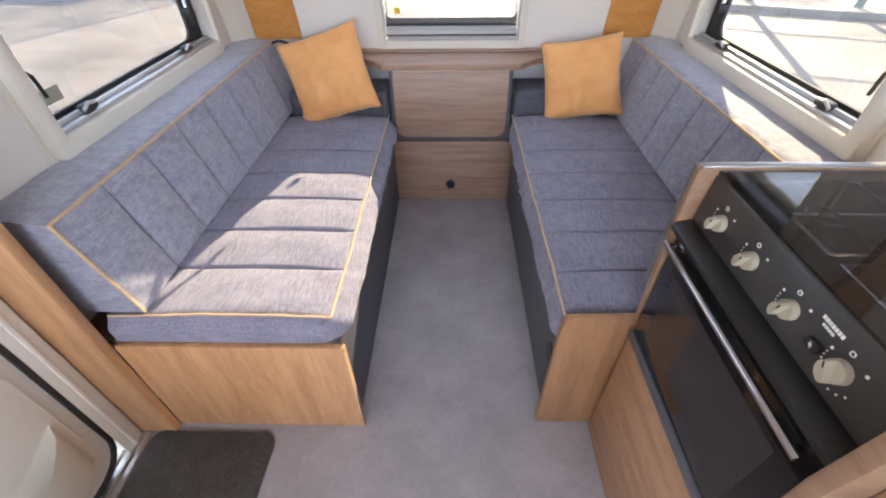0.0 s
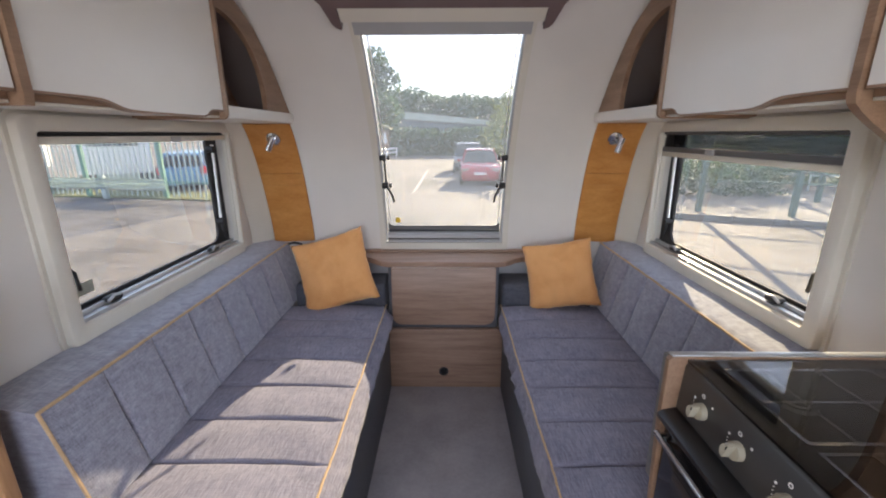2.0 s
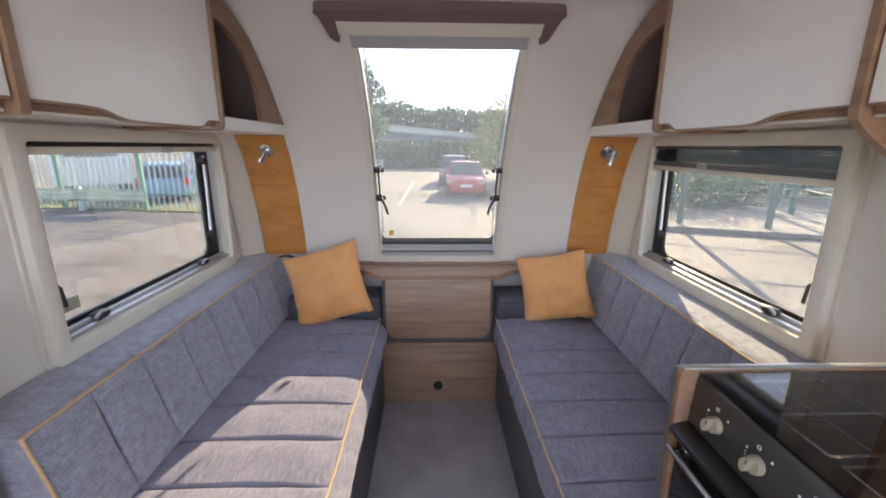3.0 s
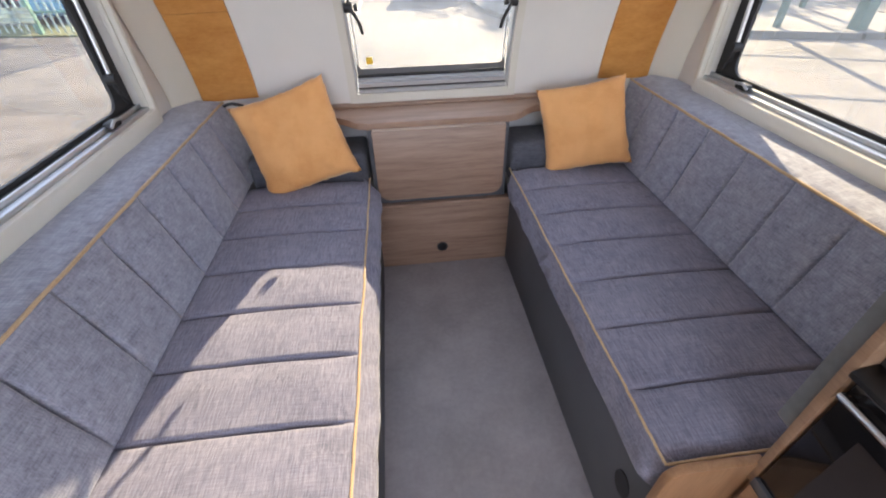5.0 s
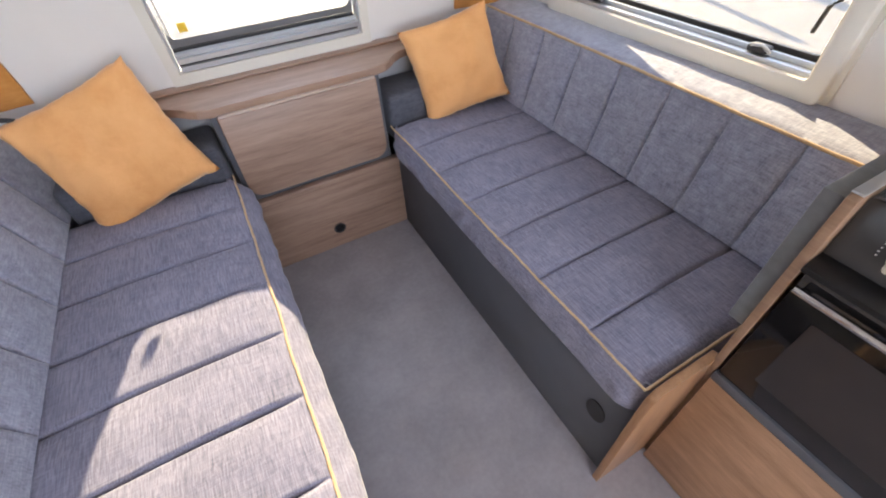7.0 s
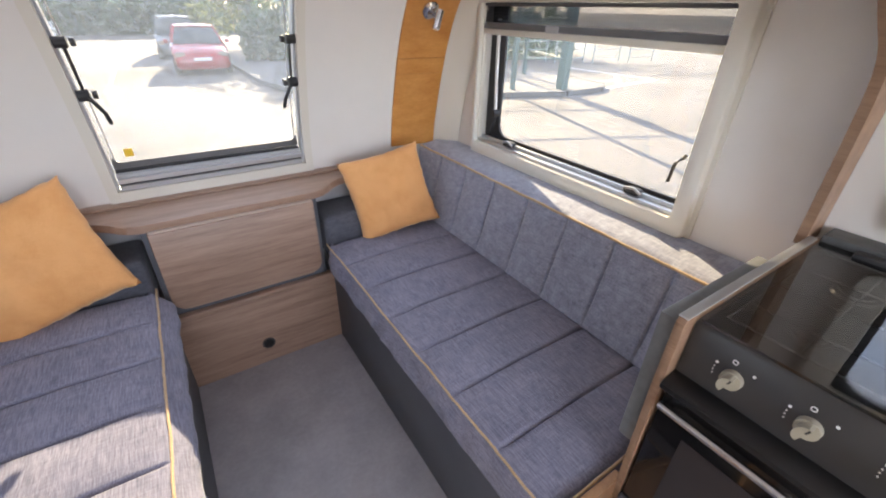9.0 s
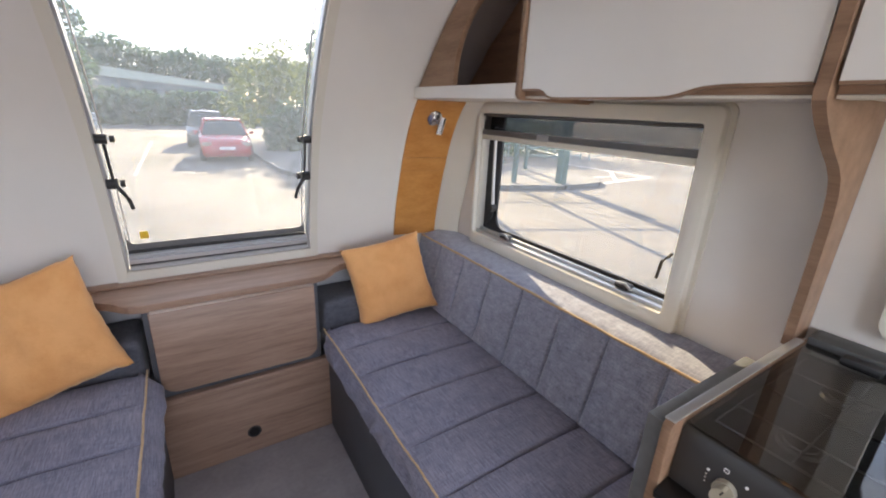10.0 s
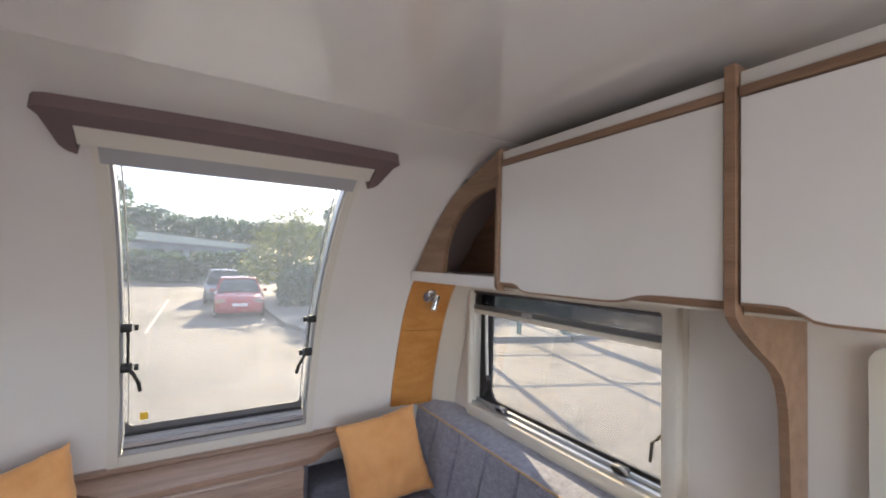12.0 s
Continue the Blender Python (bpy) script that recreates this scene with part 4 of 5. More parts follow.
for s in (-1, 1):
    cupboard(s, 0.8075, 1.440, "white overhead cupboard with an oak surround above the window")
    cupboard(s, 0.12, 0.785, "white overhead cupboard with an oak surround beyond the divider")
    bm = bmesh.new()
    prism(bm, rounded(XC - 0.008, 0.998, 1.400, 1.850, 0.02, 4, (1, 0, 0, 1)) if s > 0 else [(-u, v) for u, v in rounded(XC - 0.008, 0.998, 1.400, 1.850, 0.02, 4, (1, 0, 0, 1))], "y", 1.4405, 1.456, 0.003)
    solid("cupboard_end", bm, M_OAKY, "oak end board of the overhead cupboard", "panel", smooth=25, group="cupboard end boards")

    # open corner shelf behind an arched oak board
    nook = thing("corner_shelf", "open corner shelf behind an arched oak board", "shelf", (s * 0.85, 1.75, 1.41), "corner shelves")
    bm = bmesh.new()
    prism(bm, [(s * (XC - 0.006), 1.4565), (s * 0.998, 1.4565), (s * 0.998, 2.03), (s * 0.80, 2.045), (s * (XC - 0.006), 2.03)], "z", 1.404, 1.444, 0.002)
    part("shelf", bm, M_WHITE, nook, "white shelf")
    outer, inner = [], []
    for k in range(17):
        z = 1.4445 + (1.845 - 1.4445) * math.sin(math.pi / 2 * k / 16)
        y = float(np.interp(z, [1.4445, 1.574, 1.65, 1.726, 1.80, 1.832, 1.846], [2.008, 1.896, 1.820, 1.726, 1.562, 1.470, 1.457]))
        outer.append((y, z))
        a = math.pi / 2 * k / 16
        inner.append((1.4565 + 0.318 * max(0.0, math.cos(a)) ** 0.95, 1.4445 + 0.285 * math.sin(a) ** 0.9))
    outer[-1] = (1.4565, 1.846)
    bm = bmesh.new()
    rows = [[[bm.verts.new((s * x, y, z)) for y, z in line] for line in (outer, inner)] for x in (XC, XC + 0.018)]
    for g in rows:
        for k in range(16):
            bm.faces.new((g[0][k], g[0][k + 1], g[1][k + 1], g[1][k]))
    for j in (0, 1):
        for k in range(16):
            bm.faces.new((rows[0][j][k], rows[0][j][k + 1], rows[1][j][k + 1], rows[1][j][k]))
    for k in (0, 16):
        bm.faces.new((rows[0][0][k], rows[0][1][k], rows[1][1][k], rows[1][0][k]))
    part("arch_board", bm, M_OAKY, nook, "curved oak board", 40)
    bm = bmesh.new()
    prism(bm, [(1.458, 1.446)] + [(hull(s * 0.90, s_of_z(z)).y - 0.012, z) for z in (1.446, 1.52, 1.60, 1.68, 1.74)] + [(1.56, 1.79), (1.458, 1.83)], "x", s * 0.89, s * 0.905)
    part("back_board", bm, M_DARKWOOD, nook, "brown inner board", 0)

    # curved wall at the back of the shelf, coloured dark for shade
    bm = bmesh.new()
    hull_strip(bm, s * 0.709, s * 0.889, s_of_z(1.446), s_of_z(1.79), -0.010, -0.003, 8, 2)
    part("lining", bm, M_LINING, nook, "curved wall lining, nook shade in its colour", 40)

    # divider board that sweeps back to the wall below the cupboards
    prof = [(0.998, 0.927 if s > 0 else 1.40), (0.998, 1.850), (XC - 0.007, 1.850), (XC - 0.007, 1.415), (XC - 0.004, 1.402)]
    if s > 0:
        prof += [(0.700, 1.388), (0.722, 1.371), (0.76, 1.346), (0.80, 1.323), (0.84, 1.301), (0.868, 1.279), (0.888, 1.250), (0.901, 1.205), (0.909, 1.12)]
        prof += [(0.918, 0.945), (0.918, 0.927)]
    bm = bmesh.new()
    prism(bm, [(s * x, z) for x, z in prof], "y", 0.7875, 0.8055)
    tri(bm)
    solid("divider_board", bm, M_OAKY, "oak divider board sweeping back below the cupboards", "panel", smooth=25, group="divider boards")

# ---- kitchen unit ----
unit = thing("kitchen_unit", "oak kitchen unit housing the cooker", "cabinet", (0.72, 0.55, 0))
bm = bmesh.new()
prism(bm, [(0.470, 0.001), (0.998, 0.001), (0.998, 0.926), (0.925, 0.946), (0.449, 0.946), (0.442, 0.939), (0.443, 0.80), (0.455, 0.470), (0.470, 0.468)], "y", 0.7710, 0.7855, 0.002)
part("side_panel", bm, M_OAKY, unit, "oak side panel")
bm = bmesh.new()
box(bm, 0.447, 0.924, 0.7705, 0.7860, 0.9463, 0.9500, 0.001)
part("edge_strip", bm, M_ALU, unit, "grey metal edge strip")
bm = bmesh.new()
prism(bm, [(0.470, 0.001), (0.998, 0.001), (0.998, 0.926), (0.925, 0.946), (0.452, 0.946), (0.430, 0.938), (0.420, 0.80), (0.440, 0.470), (0.470, 0.468)], "y", 0.300, 0.322, 0.002)
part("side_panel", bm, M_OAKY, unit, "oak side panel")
bm = bmesh.new()
box(bm, 0.452, 0.470, 0.3225, 0.7700, 0.004, 0.468, 0.002)
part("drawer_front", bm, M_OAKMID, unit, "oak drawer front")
bm = bmesh.new()
box(bm, 0.468, 0.995, -0.6, 0.299, 0.004, 0.90, 0.002)
part("body", bm, M_OAKY, unit)
bm = bmesh.new()
box(bm, 0.44, 0.998, -0.6, 0.2985, 0.9005, 0.930, 0.004)
part("worktop", bm, M_WORKTOP, unit, "dark grey worktop")
bm = bmesh.new()
box(bm, 0.935, 0.998, 0.3225, 0.7705, 0.926, 0.958, 0.006)
part("upstand", bm, M_WORKTOP, unit, "dark grey upstand")

bm = bmesh.new()
prism(bm, rounded(0.453, 0.775, 0.630, 0.934, 0.02, 4, (1, 1, 0, 0)), "y", 0.7865, 0.8145, 0.003)
flapw = thing("worktop_flap", "dark grey worktop flap hanging folded at the unit's end", "worktop", (0.62, 0.81, 0.615))
part("flap", bm, M_FLAP, flapw, "", 30)
bm = bmesh.new()
box(bm, 0.800, 0.835, 0.7862, 0.7905, 0.905, 0.940, 0.001)
part("hinge", bm, M_ALU, flapw, "small steel hinge plate")

cooker = thing("cooker", "black built-in gas cooker with ivory knobs and a chrome handle", "cooker", (0.70, 0.55, 0.47))
CY0, CY1 = 0.3235, 0.7700
bm = bmesh.new()
prism(bm, [(0.478, 0.4725), (0.93, 0.4725), (0.93, 0.915), (0.487, 0.915), (0.487, 0.809), (0.478, 0.809)], "y", CY0, CY1)
tri(bm)
part("body", bm, M_ENAMEL, cooker)
bm = bmesh.new()
prism(bm, [(0.486, 0.838), (0.468, 0.838), (0.4735, 0.930), (0.478, 0.936), (0.486, 0.936)], "y", CY0, CY1, 0.002)
fascia = part("control_panel", bm, M_ENAMEL, cooker, "black control panel")
bm = bmesh.new()
prism(bm, [(0.486, 0.810), (0.444, 0.810), (0.434, 0.817), (0.434, 0.826), (0.442, 0.831), (0.467, 0.8365), (0.486, 0.8365)], "y", CY0, CY1, 0.001)
tri(bm)
part("visor", bm, M_VISOR, cooker, "black visor")
bm = bmesh.new()
box(bm, 0.4505, 0.4775, CY0 + 0.004, CY1 - 0.004, 0.502, 0.808, 0.004)
ovendoor = part("oven_door", bm, M_GLOSSBLACK, cooker, "black glass oven door")
bm = bmesh.new()
box(bm, 0.4493, 0.4504, CY0 + 0.055, CY1 - 0.055, 0.555, 0.735)
part("oven_window", bm, M_OVENGLASS, ovendoor, "", 0)
bm = bmesh.new()
tube(bm, [(0.433, CY0 + 0.024, 0.786), (0.433, CY1 - 0.010, 0.786)], 0.0065, 12)
handle = part("handle", bm, M_CHROME, ovendoor, "chrome bar handle")
for y in (CY0 + 0.035, CY1 - 0.022):
    bm = bmesh.new()
    box(bm, 0.433, 0.4505, y - 0.006, y + 0.006, 0.780, 0.792, 0.002)
    part("bracket", bm, M_CHROME, handle)
bm = bmesh.new()
box(bm, 0.447, 0.4775, CY0, CY1, 0.4735, 0.499, 0.003)
part("plinth", bm, M_BENCHFRONT, cooker, "grey lower trim")


def face_x(z):
    return 0.468 + (z - 0.838) * 0.0055 / 0.092


for y, turn, big in ((0.697, 20, 0), (0.603, 20, 0), (0.506, 18, 0), (0.410, -25, 1)):
    z = 0.881
    x = face_x(z)
    r = 0.0148 if not big else 0.0160
    bm = bmesh.new()
    disc(bm, (x - 0.0005, y, z), (-1, 0, 0.08), r, 0.010, 28, r * 0.96)
    a = radians(turn)
    # raised half of the cap, cut straight along the pointer
    bar = [(-0.0015, -r * 0.96)] + [(r * 0.72 * math.cos(q), r * math.sin(q)) for q in np.radians(np.linspace(-76, 76, 11))] + [(-0.0015, r * 0.96)]
    f = [bm.verts.new((x - 0.010, y + u * math.cos(a) - v * math.sin(a), z + u * math.sin(a) + v * math.cos(a))) for u, v in bar]
    b = [bm.verts.new((x - 0.023, y + u * 0.94 * math.cos(a) - v * 0.94 * math.sin(a), z + u * 0.94 * math.sin(a) + v * 0.94 * math.cos(a))) for u, v in bar]
    bm.faces.new(f)
    bm.faces.new(b[::-1])
    for k in range(len(bar)):
        j = (k + 1) % len(bar)
        bm.faces.new((f[k], f[j], b[j], b[k]))
    knob = part("knob", bm, M_KNOB, cooker, "ivory control knob", 30)
    bm = bmesh.new()
    u0, v0, v1 = 0.0012, r * 0.35, r * 0.9
    q = [bm.verts.new((x - 0.0234, y + u * math.cos(a) - v * math.sin(a), z + u * math.sin(a) + v * math.cos(a))) for u, v in ((-u0, v0), (u0, v0), (u0, v1), (-u0, v1))]
    bm.faces.new(q)
    part("pointer", bm, M_BLACK, knob, "", 0)
    # printed signs round the knob
    bm = bmesh.new()
    zz = z + 0.027
    ring(bm, rounded(y + 0.002, y + 0.0092, zz - 0.0036, zz + 0.0036, 0.0024, 3), rounded(y + 0.0031, y + 0.0081, zz - 0.0025, zz + 0.0025, 0.0018, 3), "x", face_x(zz) - 0.0012, face_x(zz) - 0.0002)
    part("printed_sign", bm, M_MARK, fascia, "white printed symbol", 0)
    dots = ((-0.021, 0.022, 0.0022), (0.026, 0.012, 0.0022), (0.027, 0.004, 0.0012), (0.027, -0.002, 0.0012), (0.026, -0.008, 0.0012))
    if big:
        dots += tuple((0.029 * math.cos(radians(215 + 22 * k)), 0.029 * math.sin(radians(215 + 22 * k)), 0.0015) for k in range(6))
    for dy, dz, q in dots:
        bm = bmesh.new()
        disc(bm, (face_x(z + dz) - 0.0002, y + dy, z + dz), (-1, 0, 0), q, 0.001, 10)
        part("printed_dot", bm, M_MARK, fascia, "", 0)
bm = bmesh.new()
for y0, y1, z0, z1 in ((0.434, 0.470, 0.9100, 0.9155), (0.444, 0.464, 0.9030, 0.9068)):
    n = int((y1 - y0) / 0.005)
    for k in range(n):
        a = y0 + (y1 - y0) * k / n
        box(bm, face_x(z0) - 0.0014, face_x(z0) - 0.0003, a, a + 0.0038, z0, z1)
part("maker_mark", bm, M_MARK, fascia, "white printed lettering as bars", 0)
bm = bmesh.new()
prism(bm, rounded(0.440, 0.464, 0.868, 0.884, 0.006, 4), "x", face_x(0.876) - 0.006, face_x(0.876) - 0.0002, 0.001)
spark = part("ignition_button", bm, M_BLACK, fascia, "black ignition button")
bm = bmesh.new()
prism(bm, [(0.454, 0.881), (0.449, 0.8755), (0.452, 0.8755), (0.450, 0.871), (0.4555, 0.877), (0.4525, 0.877)], "x", face_x(0.876) - 0.0068, face_x(0.876) - 0.0061)
part("spark_sign", bm, M_MARK, spark, "", 0)
# hob under a smoked glass lid
bm = bmesh.new()
box(bm, 0.4775, 0.934, CY0, CY1, 0.9155, 0.921)
hob = part("hob", bm, M_ENAMEL, cooker, "black enamel hob")
for x, y, r in ((0.60, 0.665, 0.030), (0.60, 0.44, 0.036), (0.80, 0.665, 0.036), (0.80, 0.44, 0.030)):
    bm = bmesh.new()
    disc(bm, (x, y, 0.9212), (0, 0, 1), r, 0.005, 24, r * 0.9)
    disc(bm, (x, y, 0.9262), (0, 0, 1), r * 0.7, 0.003, 24)
    part("burner", bm, M_ENAMEL, hob, "", 30)
bm = bmesh.new()
for y0, y1 in ((0.56, 0.75), (0.35, 0.54)):
    tube(bm, [(0.53, y0, 0.932), (0.53, y1, 0.932), (0.88, y1, 0.932), (0.88, y0, 0.932), (0.53, y0, 0.932)], 0.0028, 6)
    for k in range(3):
        x = 0.60 + 0.10 * k
        tube(bm, [(x, y0, 0.932), (x, y1, 0.932)], 0.0022, 6)
    tube(bm, [(0.53, (y0 + y1) / 2, 0.932), (0.88, (y0 + y1) / 2, 0.932)], 0.0022, 6)
part("pan_support", bm, M_CHROME, hob, "thin wire pan supports", 40)
bm = bmesh.new()
box(bm, 0.474, 0.930, CY0 + 0.002, CY1 - 0.003, 0.9385, 0.9435)
part("lid", bm, M_LID, cooker, "smoked glass hob lid, closed", 0)
for y in (0.42, 0.68):
    bm = bmesh.new()
    box(bm, 0.905, 0.934, y - 0.03, y + 0.03, 0.936, 0.952, 0.004)
    part("lid_hinge", bm, M_BLACK, cooker, "black lid hinge")


# ---- outside ----
G = -0.45                                   # the yard lies below the caravan's floor


def concrete(name, dark, light):
    m, nd, lk, b = nodes_of(name)
    big, mid, fine = noise_tex(nd, lk, 0.35, 6, (1, 1, 1), 0.65), noise_tex(nd, lk, 3.0, 7, (0.5, 2.6, 1), 0.72), noise_tex(nd, lk, 30, 4)
    a, c = nd.new("ShaderNodeMath"), nd.new("ShaderNodeMath")
    a.operation = c.operation = "MULTIPLY_ADD"
    a.inputs[1].default_value, c.inputs[1].default_value = 0.6, 0.35
    lk.new(mid.outputs[0], a.inputs[0])
    lk.new(big.outputs[0], a.inputs[2])
    lk.new(fine.outputs[0], c.inputs[0])
    lk.new(a.outputs[0], c.inputs[2])
    r = ramp(nd, lk, c.outputs[0], [(0.76, dark), (1.14, light)])
    lk.new(r.outputs[0], b.inputs["Base Color"])
    b.inputs["Roughness"].default_value = 0.9
    return m


def foliage(name, dark, light):
    m, nd, lk, b = nodes_of(name)
    g = nd.new("ShaderNodeNewGeometry")
    r = ramp(nd, lk, g.outputs["Random Per Island"], [(0.0, dark), (1.0, light)])
    lk.new(r.outputs[0], b.inputs["Base Color"])
    b.inputs["Roughness"].default_value = 0.55
    b.inputs["Specular IOR Level"].default_value = 0.3
    b.inputs["Transmission Weight"].default_value = 0.0
    tl, mx = nd.new("ShaderNodeBsdfTranslucent"), nd.new("ShaderNodeMixShader")
    lk.new(r.outputs[0], tl.inputs[0])
    mx.inputs[0].default_value = 0.38
    lk.new(b.outputs[0], mx.inputs[1])
    lk.new(tl.outputs[0], mx.inputs[2])
    lk.new(mx.outputs[0], nd["Material Output"].inputs[0])
    return m


M_YARD = concrete("pale_concrete", (0.042, 0.038, 0.034), (0.155, 0.142, 0.128))
M_PAVE = concrete("grey_tarmac", (0.09, 0.087, 0.084), (0.17, 0.164, 0.155))
M_LINEW = plain("fresh_road_paint", (0.78, 0.77, 0.74), 0.8, vary=0.2, scale=7)
M_LINE = plain("road_paint", (0.38, 0.37, 0.35), 0.8, vary=0.4, scale=7)
M_KERB = plain("kerb_stone", (0.15, 0.145, 0.135), 0.85, vary=0.2, scale=4)
M_LEAF = foliage("dark_leaves", (0.040, 0.080, 0.052), (0.105, 0.180, 0.095))
M_LEAFY = foliage("yellow_leaves", (0.070, 0.105, 0.032), (0.24, 0.27, 0.08))
M_BARK = plain("bark", (0.10, 0.08, 0.06), 0.9, vary=0.3, scale=12)
M_GREENPAINT = plain("green_fence_paint", (0.16, 0.30, 0.235), 0.55, vary=0.12)
M_GALV = plain("galvanised_steel", (0.46, 0.53, 0.52), 0.5, 0.3, vary=0.15)
M_RED = plain("red_car_paint", (0.33, 0.006, 0.018), 0.25, vary=0.04, coat=0.8)
M_BLUE = plain("blue_car_paint", (0.10, 0.27, 0.48), 0.3, vary=0.04, coat=0.8)
M_DARKCAR = plain("dark_grey_car_paint", (0.05, 0.06, 0.07), 0.3, vary=0.05, coat=0.8)
M_CARGLASS = plain("car_glass", (0.03, 0.04, 0.045), 0.08, vary=0.1)
M_TYRE = plain("tyre_rubber", (0.02, 0.02, 0.02), 0.8)
M_TAIL = plain("red_lens", (0.55, 0.02, 0.03), 0.2)
M_FASCIA = plain("pale_green_roof_sheet", (0.36, 0.42, 0.38), 0.6, vary=0.08)
M_SHED = plain("blue_grey_cladding", (0.10, 0.14, 0.17), 0.6, vary=0.1)
M_SIGN = plain("blue_sign", (0.16, 0.26, 0.45), 0.5)
M_VAN = plain("white_van_body", (0.74, 0.75, 0.76), 0.4, vary=0.03)
M_MOSS = plain("mossy_roof", (0.06, 0.07, 0.03), 0.9, vary=0.4, scale=3)
M_POST = plain("grey_green_post_paint", (0.11, 0.165, 0.142), 0.6, vary=0.15)
M_GRASS = plain("dry_verge_grass", (0.13, 0.14, 0.055), 0.95, vary=0.4, scale=6)

bm = bmesh.new()
f = [bm.verts.new((x, y, G)) for x, y in ((-1500, -1500), (1500, -1500), (1500, 1500), (-1500, 1500))]
bm.faces.new(f)
solid("ground", bm, M_YARD, "pale stained concrete yard in low sun", "ground", "structure", 0)
bm = bmesh.new()
island = [(2.30, 34), (2.30, 12.8), (2.62, 11.3), (3.6, 9.95), (5.2, 9.12), (7.0, 8.42), (8.3, 7.92), (9.6, 7.95), (10.2, 8.35), (10.5, 9.6), (10.6, 34)]
prism(bm, island, "z", G + 0.001, G + 0.105, 0.02)
tri(bm)
solid("pavement", bm, M_PAVE, "raised grey tarmac island", "pavement", "structure", 0)
kerb = thing("kerb", "worn grey kerb stones round the island", "kerb", (2.3, 12.8, G))
kerb["kind"] = "structure"
for a, b in zip(island[:-1], island[1:]):
    a, b = Vector((*a, 0)), Vector((*b, 0))
    n = max(1, min(24, round((b - a).length / 0.92)))
    out_dir = (b - a).normalized().cross(Vector((0, 0, 1)))
    for k in range(n):
        p, q = a.lerp(b, (k + 0.01) / n), a.lerp(b, (k + 0.99) / n)
        bm = bmesh.new()
        prism(bm, [tuple((p + out_dir * 0.13)[:2]), tuple((q + out_dir * 0.13)[:2]), tuple(q[:2]), tuple(p[:2])], "z", G + 0.001, G + 0.112 + 0.006 * random.random(), 0.012)
        part("kerb_stone", bm, M_KERB, kerb, "", 0)
for k, (a, b, w) in enumerate((((-1.06, 13.0), (-0.98, 22.5), 0.075), ((10.25, 8.15), (13.1, 8.5), 0.12), ((13.04, 8.62), (12.91, 12.2), 0.13), ((11.2, 8.43), (12.85, 9.85), 0.12), ((10.75, 9.15), (11.75, 8.97), 0.09))):
    a, b = Vector((*a, 0)), Vector((*b, 0))
    d = (b - a).normalized().cross(Vector((0, 0, 1))) * w / 2
    bm = bmesh.new()
    prism(bm, [tuple((a - d)[:2]), tuple((a + d)[:2]), tuple((b + d)[:2]), tuple((b - d)[:2])], "z", G + 0.001, G + 0.006)
    solid("trim_road_line_%d" % (k + 1), bm, M_LINE if k == 0 else M_LINEW, "worn white line painted on the yard", "road marking", "structure", 0)
bm = bmesh.new()
prism(bm, [(-40, 14.6), (-40, 13.2), (-20, 13.3), (-10, 12.05), (-2.8, 10.9), (-2.6, 12.3), (-9, 13.3), (-20, 14.6)], "z", G + 0.001, G + 0.03)
solid("ground_verge", bm, M_GRASS, "dry grass verge along the green fence", "ground", "structure", 0)


def leaves(bm_rows, centre, radius, n, size, rng, squash=1.0):
    """Adds n small leaf clumps, thickest near the outside of an uneven ball."""
    verts, faces = bm_rows
    c = np.array(centre)
    for _ in range(n):
        d = rng.normal(size=3)
        d /= np.linalg.norm(d)
        r = radius * (0.55 + 0.5 * rng.random() ** 0.6) * (1 + 0.25 * noise.noise(Vector(d * 2.2) + Vector(centre)))
        p = c + d * r * np.array([1, 1, squash])
        u = rng.normal(size=3)
        u /= np.linalg.norm(u)
        v = np.cross(u, rng.normal(size=3))
        v /= np.linalg.norm(v)
        s = size * (0.6 + 0.8 * rng.random())
        k = len(verts)
        verts += [tuple(p - u * s), tuple(p + v * s * 0.5), tuple(p + u * s), tuple(p - v * s * 0.5)]
        faces.append((k, k + 1, k + 2, k + 3))


def crown_mesh(name, blobs, size, material, seed):
    rng = np.random.default_rng(seed)
    rows = ([], [])
    for c, r, n, q in blobs:
        leaves(rows, c, r, n, size, rng, q)
    me = bpy.data.meshes.new(name)
    me.from_pydata(rows[0], [], rows[1])
    me.materials.append(material)
    return me


def tree(at, height, spread, material, seed, label, leaf=0.16, count=1500, group="trees"):
    rng = np.random.default_rng(seed)
    ob = thing("tree", label, "tree", at, group)
    x0, y0, z0 = at
    bm = bmesh.new()
    pts = [Vector((x0 + 0.1 * k * (rng.random() - 0.5), y0 + 0.1 * k * (rng.random() - 0.5), z0 + height * 0.62 * k / 5)) for k in range(6)]
    for k in range(5):
        tube(bm, [pts[k], pts[k + 1]], 0.03 * height * (1 - 0.15 * k), 7)
    blobs = []
    for k in range(9):
        a, f = 2 * math.pi * k / 9 + rng.random(), 0.35 + 0.6 * rng.random()
        c = (x0 + spread * 0.55 * math.cos(a) * (1.15 - f * 0.7), y0 + spread * 0.55 * math.sin(a) * (1.15 - f * 0.7), z0 + height * f)
        blobs.append((c, spread * (0.34 + 0.16 * rng.random()), count // 10, 0.85))
        tube(bm, [pts[2 + k % 3], Vector(c)], 0.008 * height, 5)
    blobs.append(((x0, y0, z0 + height * 0.82), spread * 0.45, count // 8, 0.9))
    part("trunk", bm, M_BARK, ob)
    me = crown_mesh("crown", blobs, leaf, material, seed)
    o = new("crown", me)
    o.parent, o.location = ob, -Vector(at)
    return ob


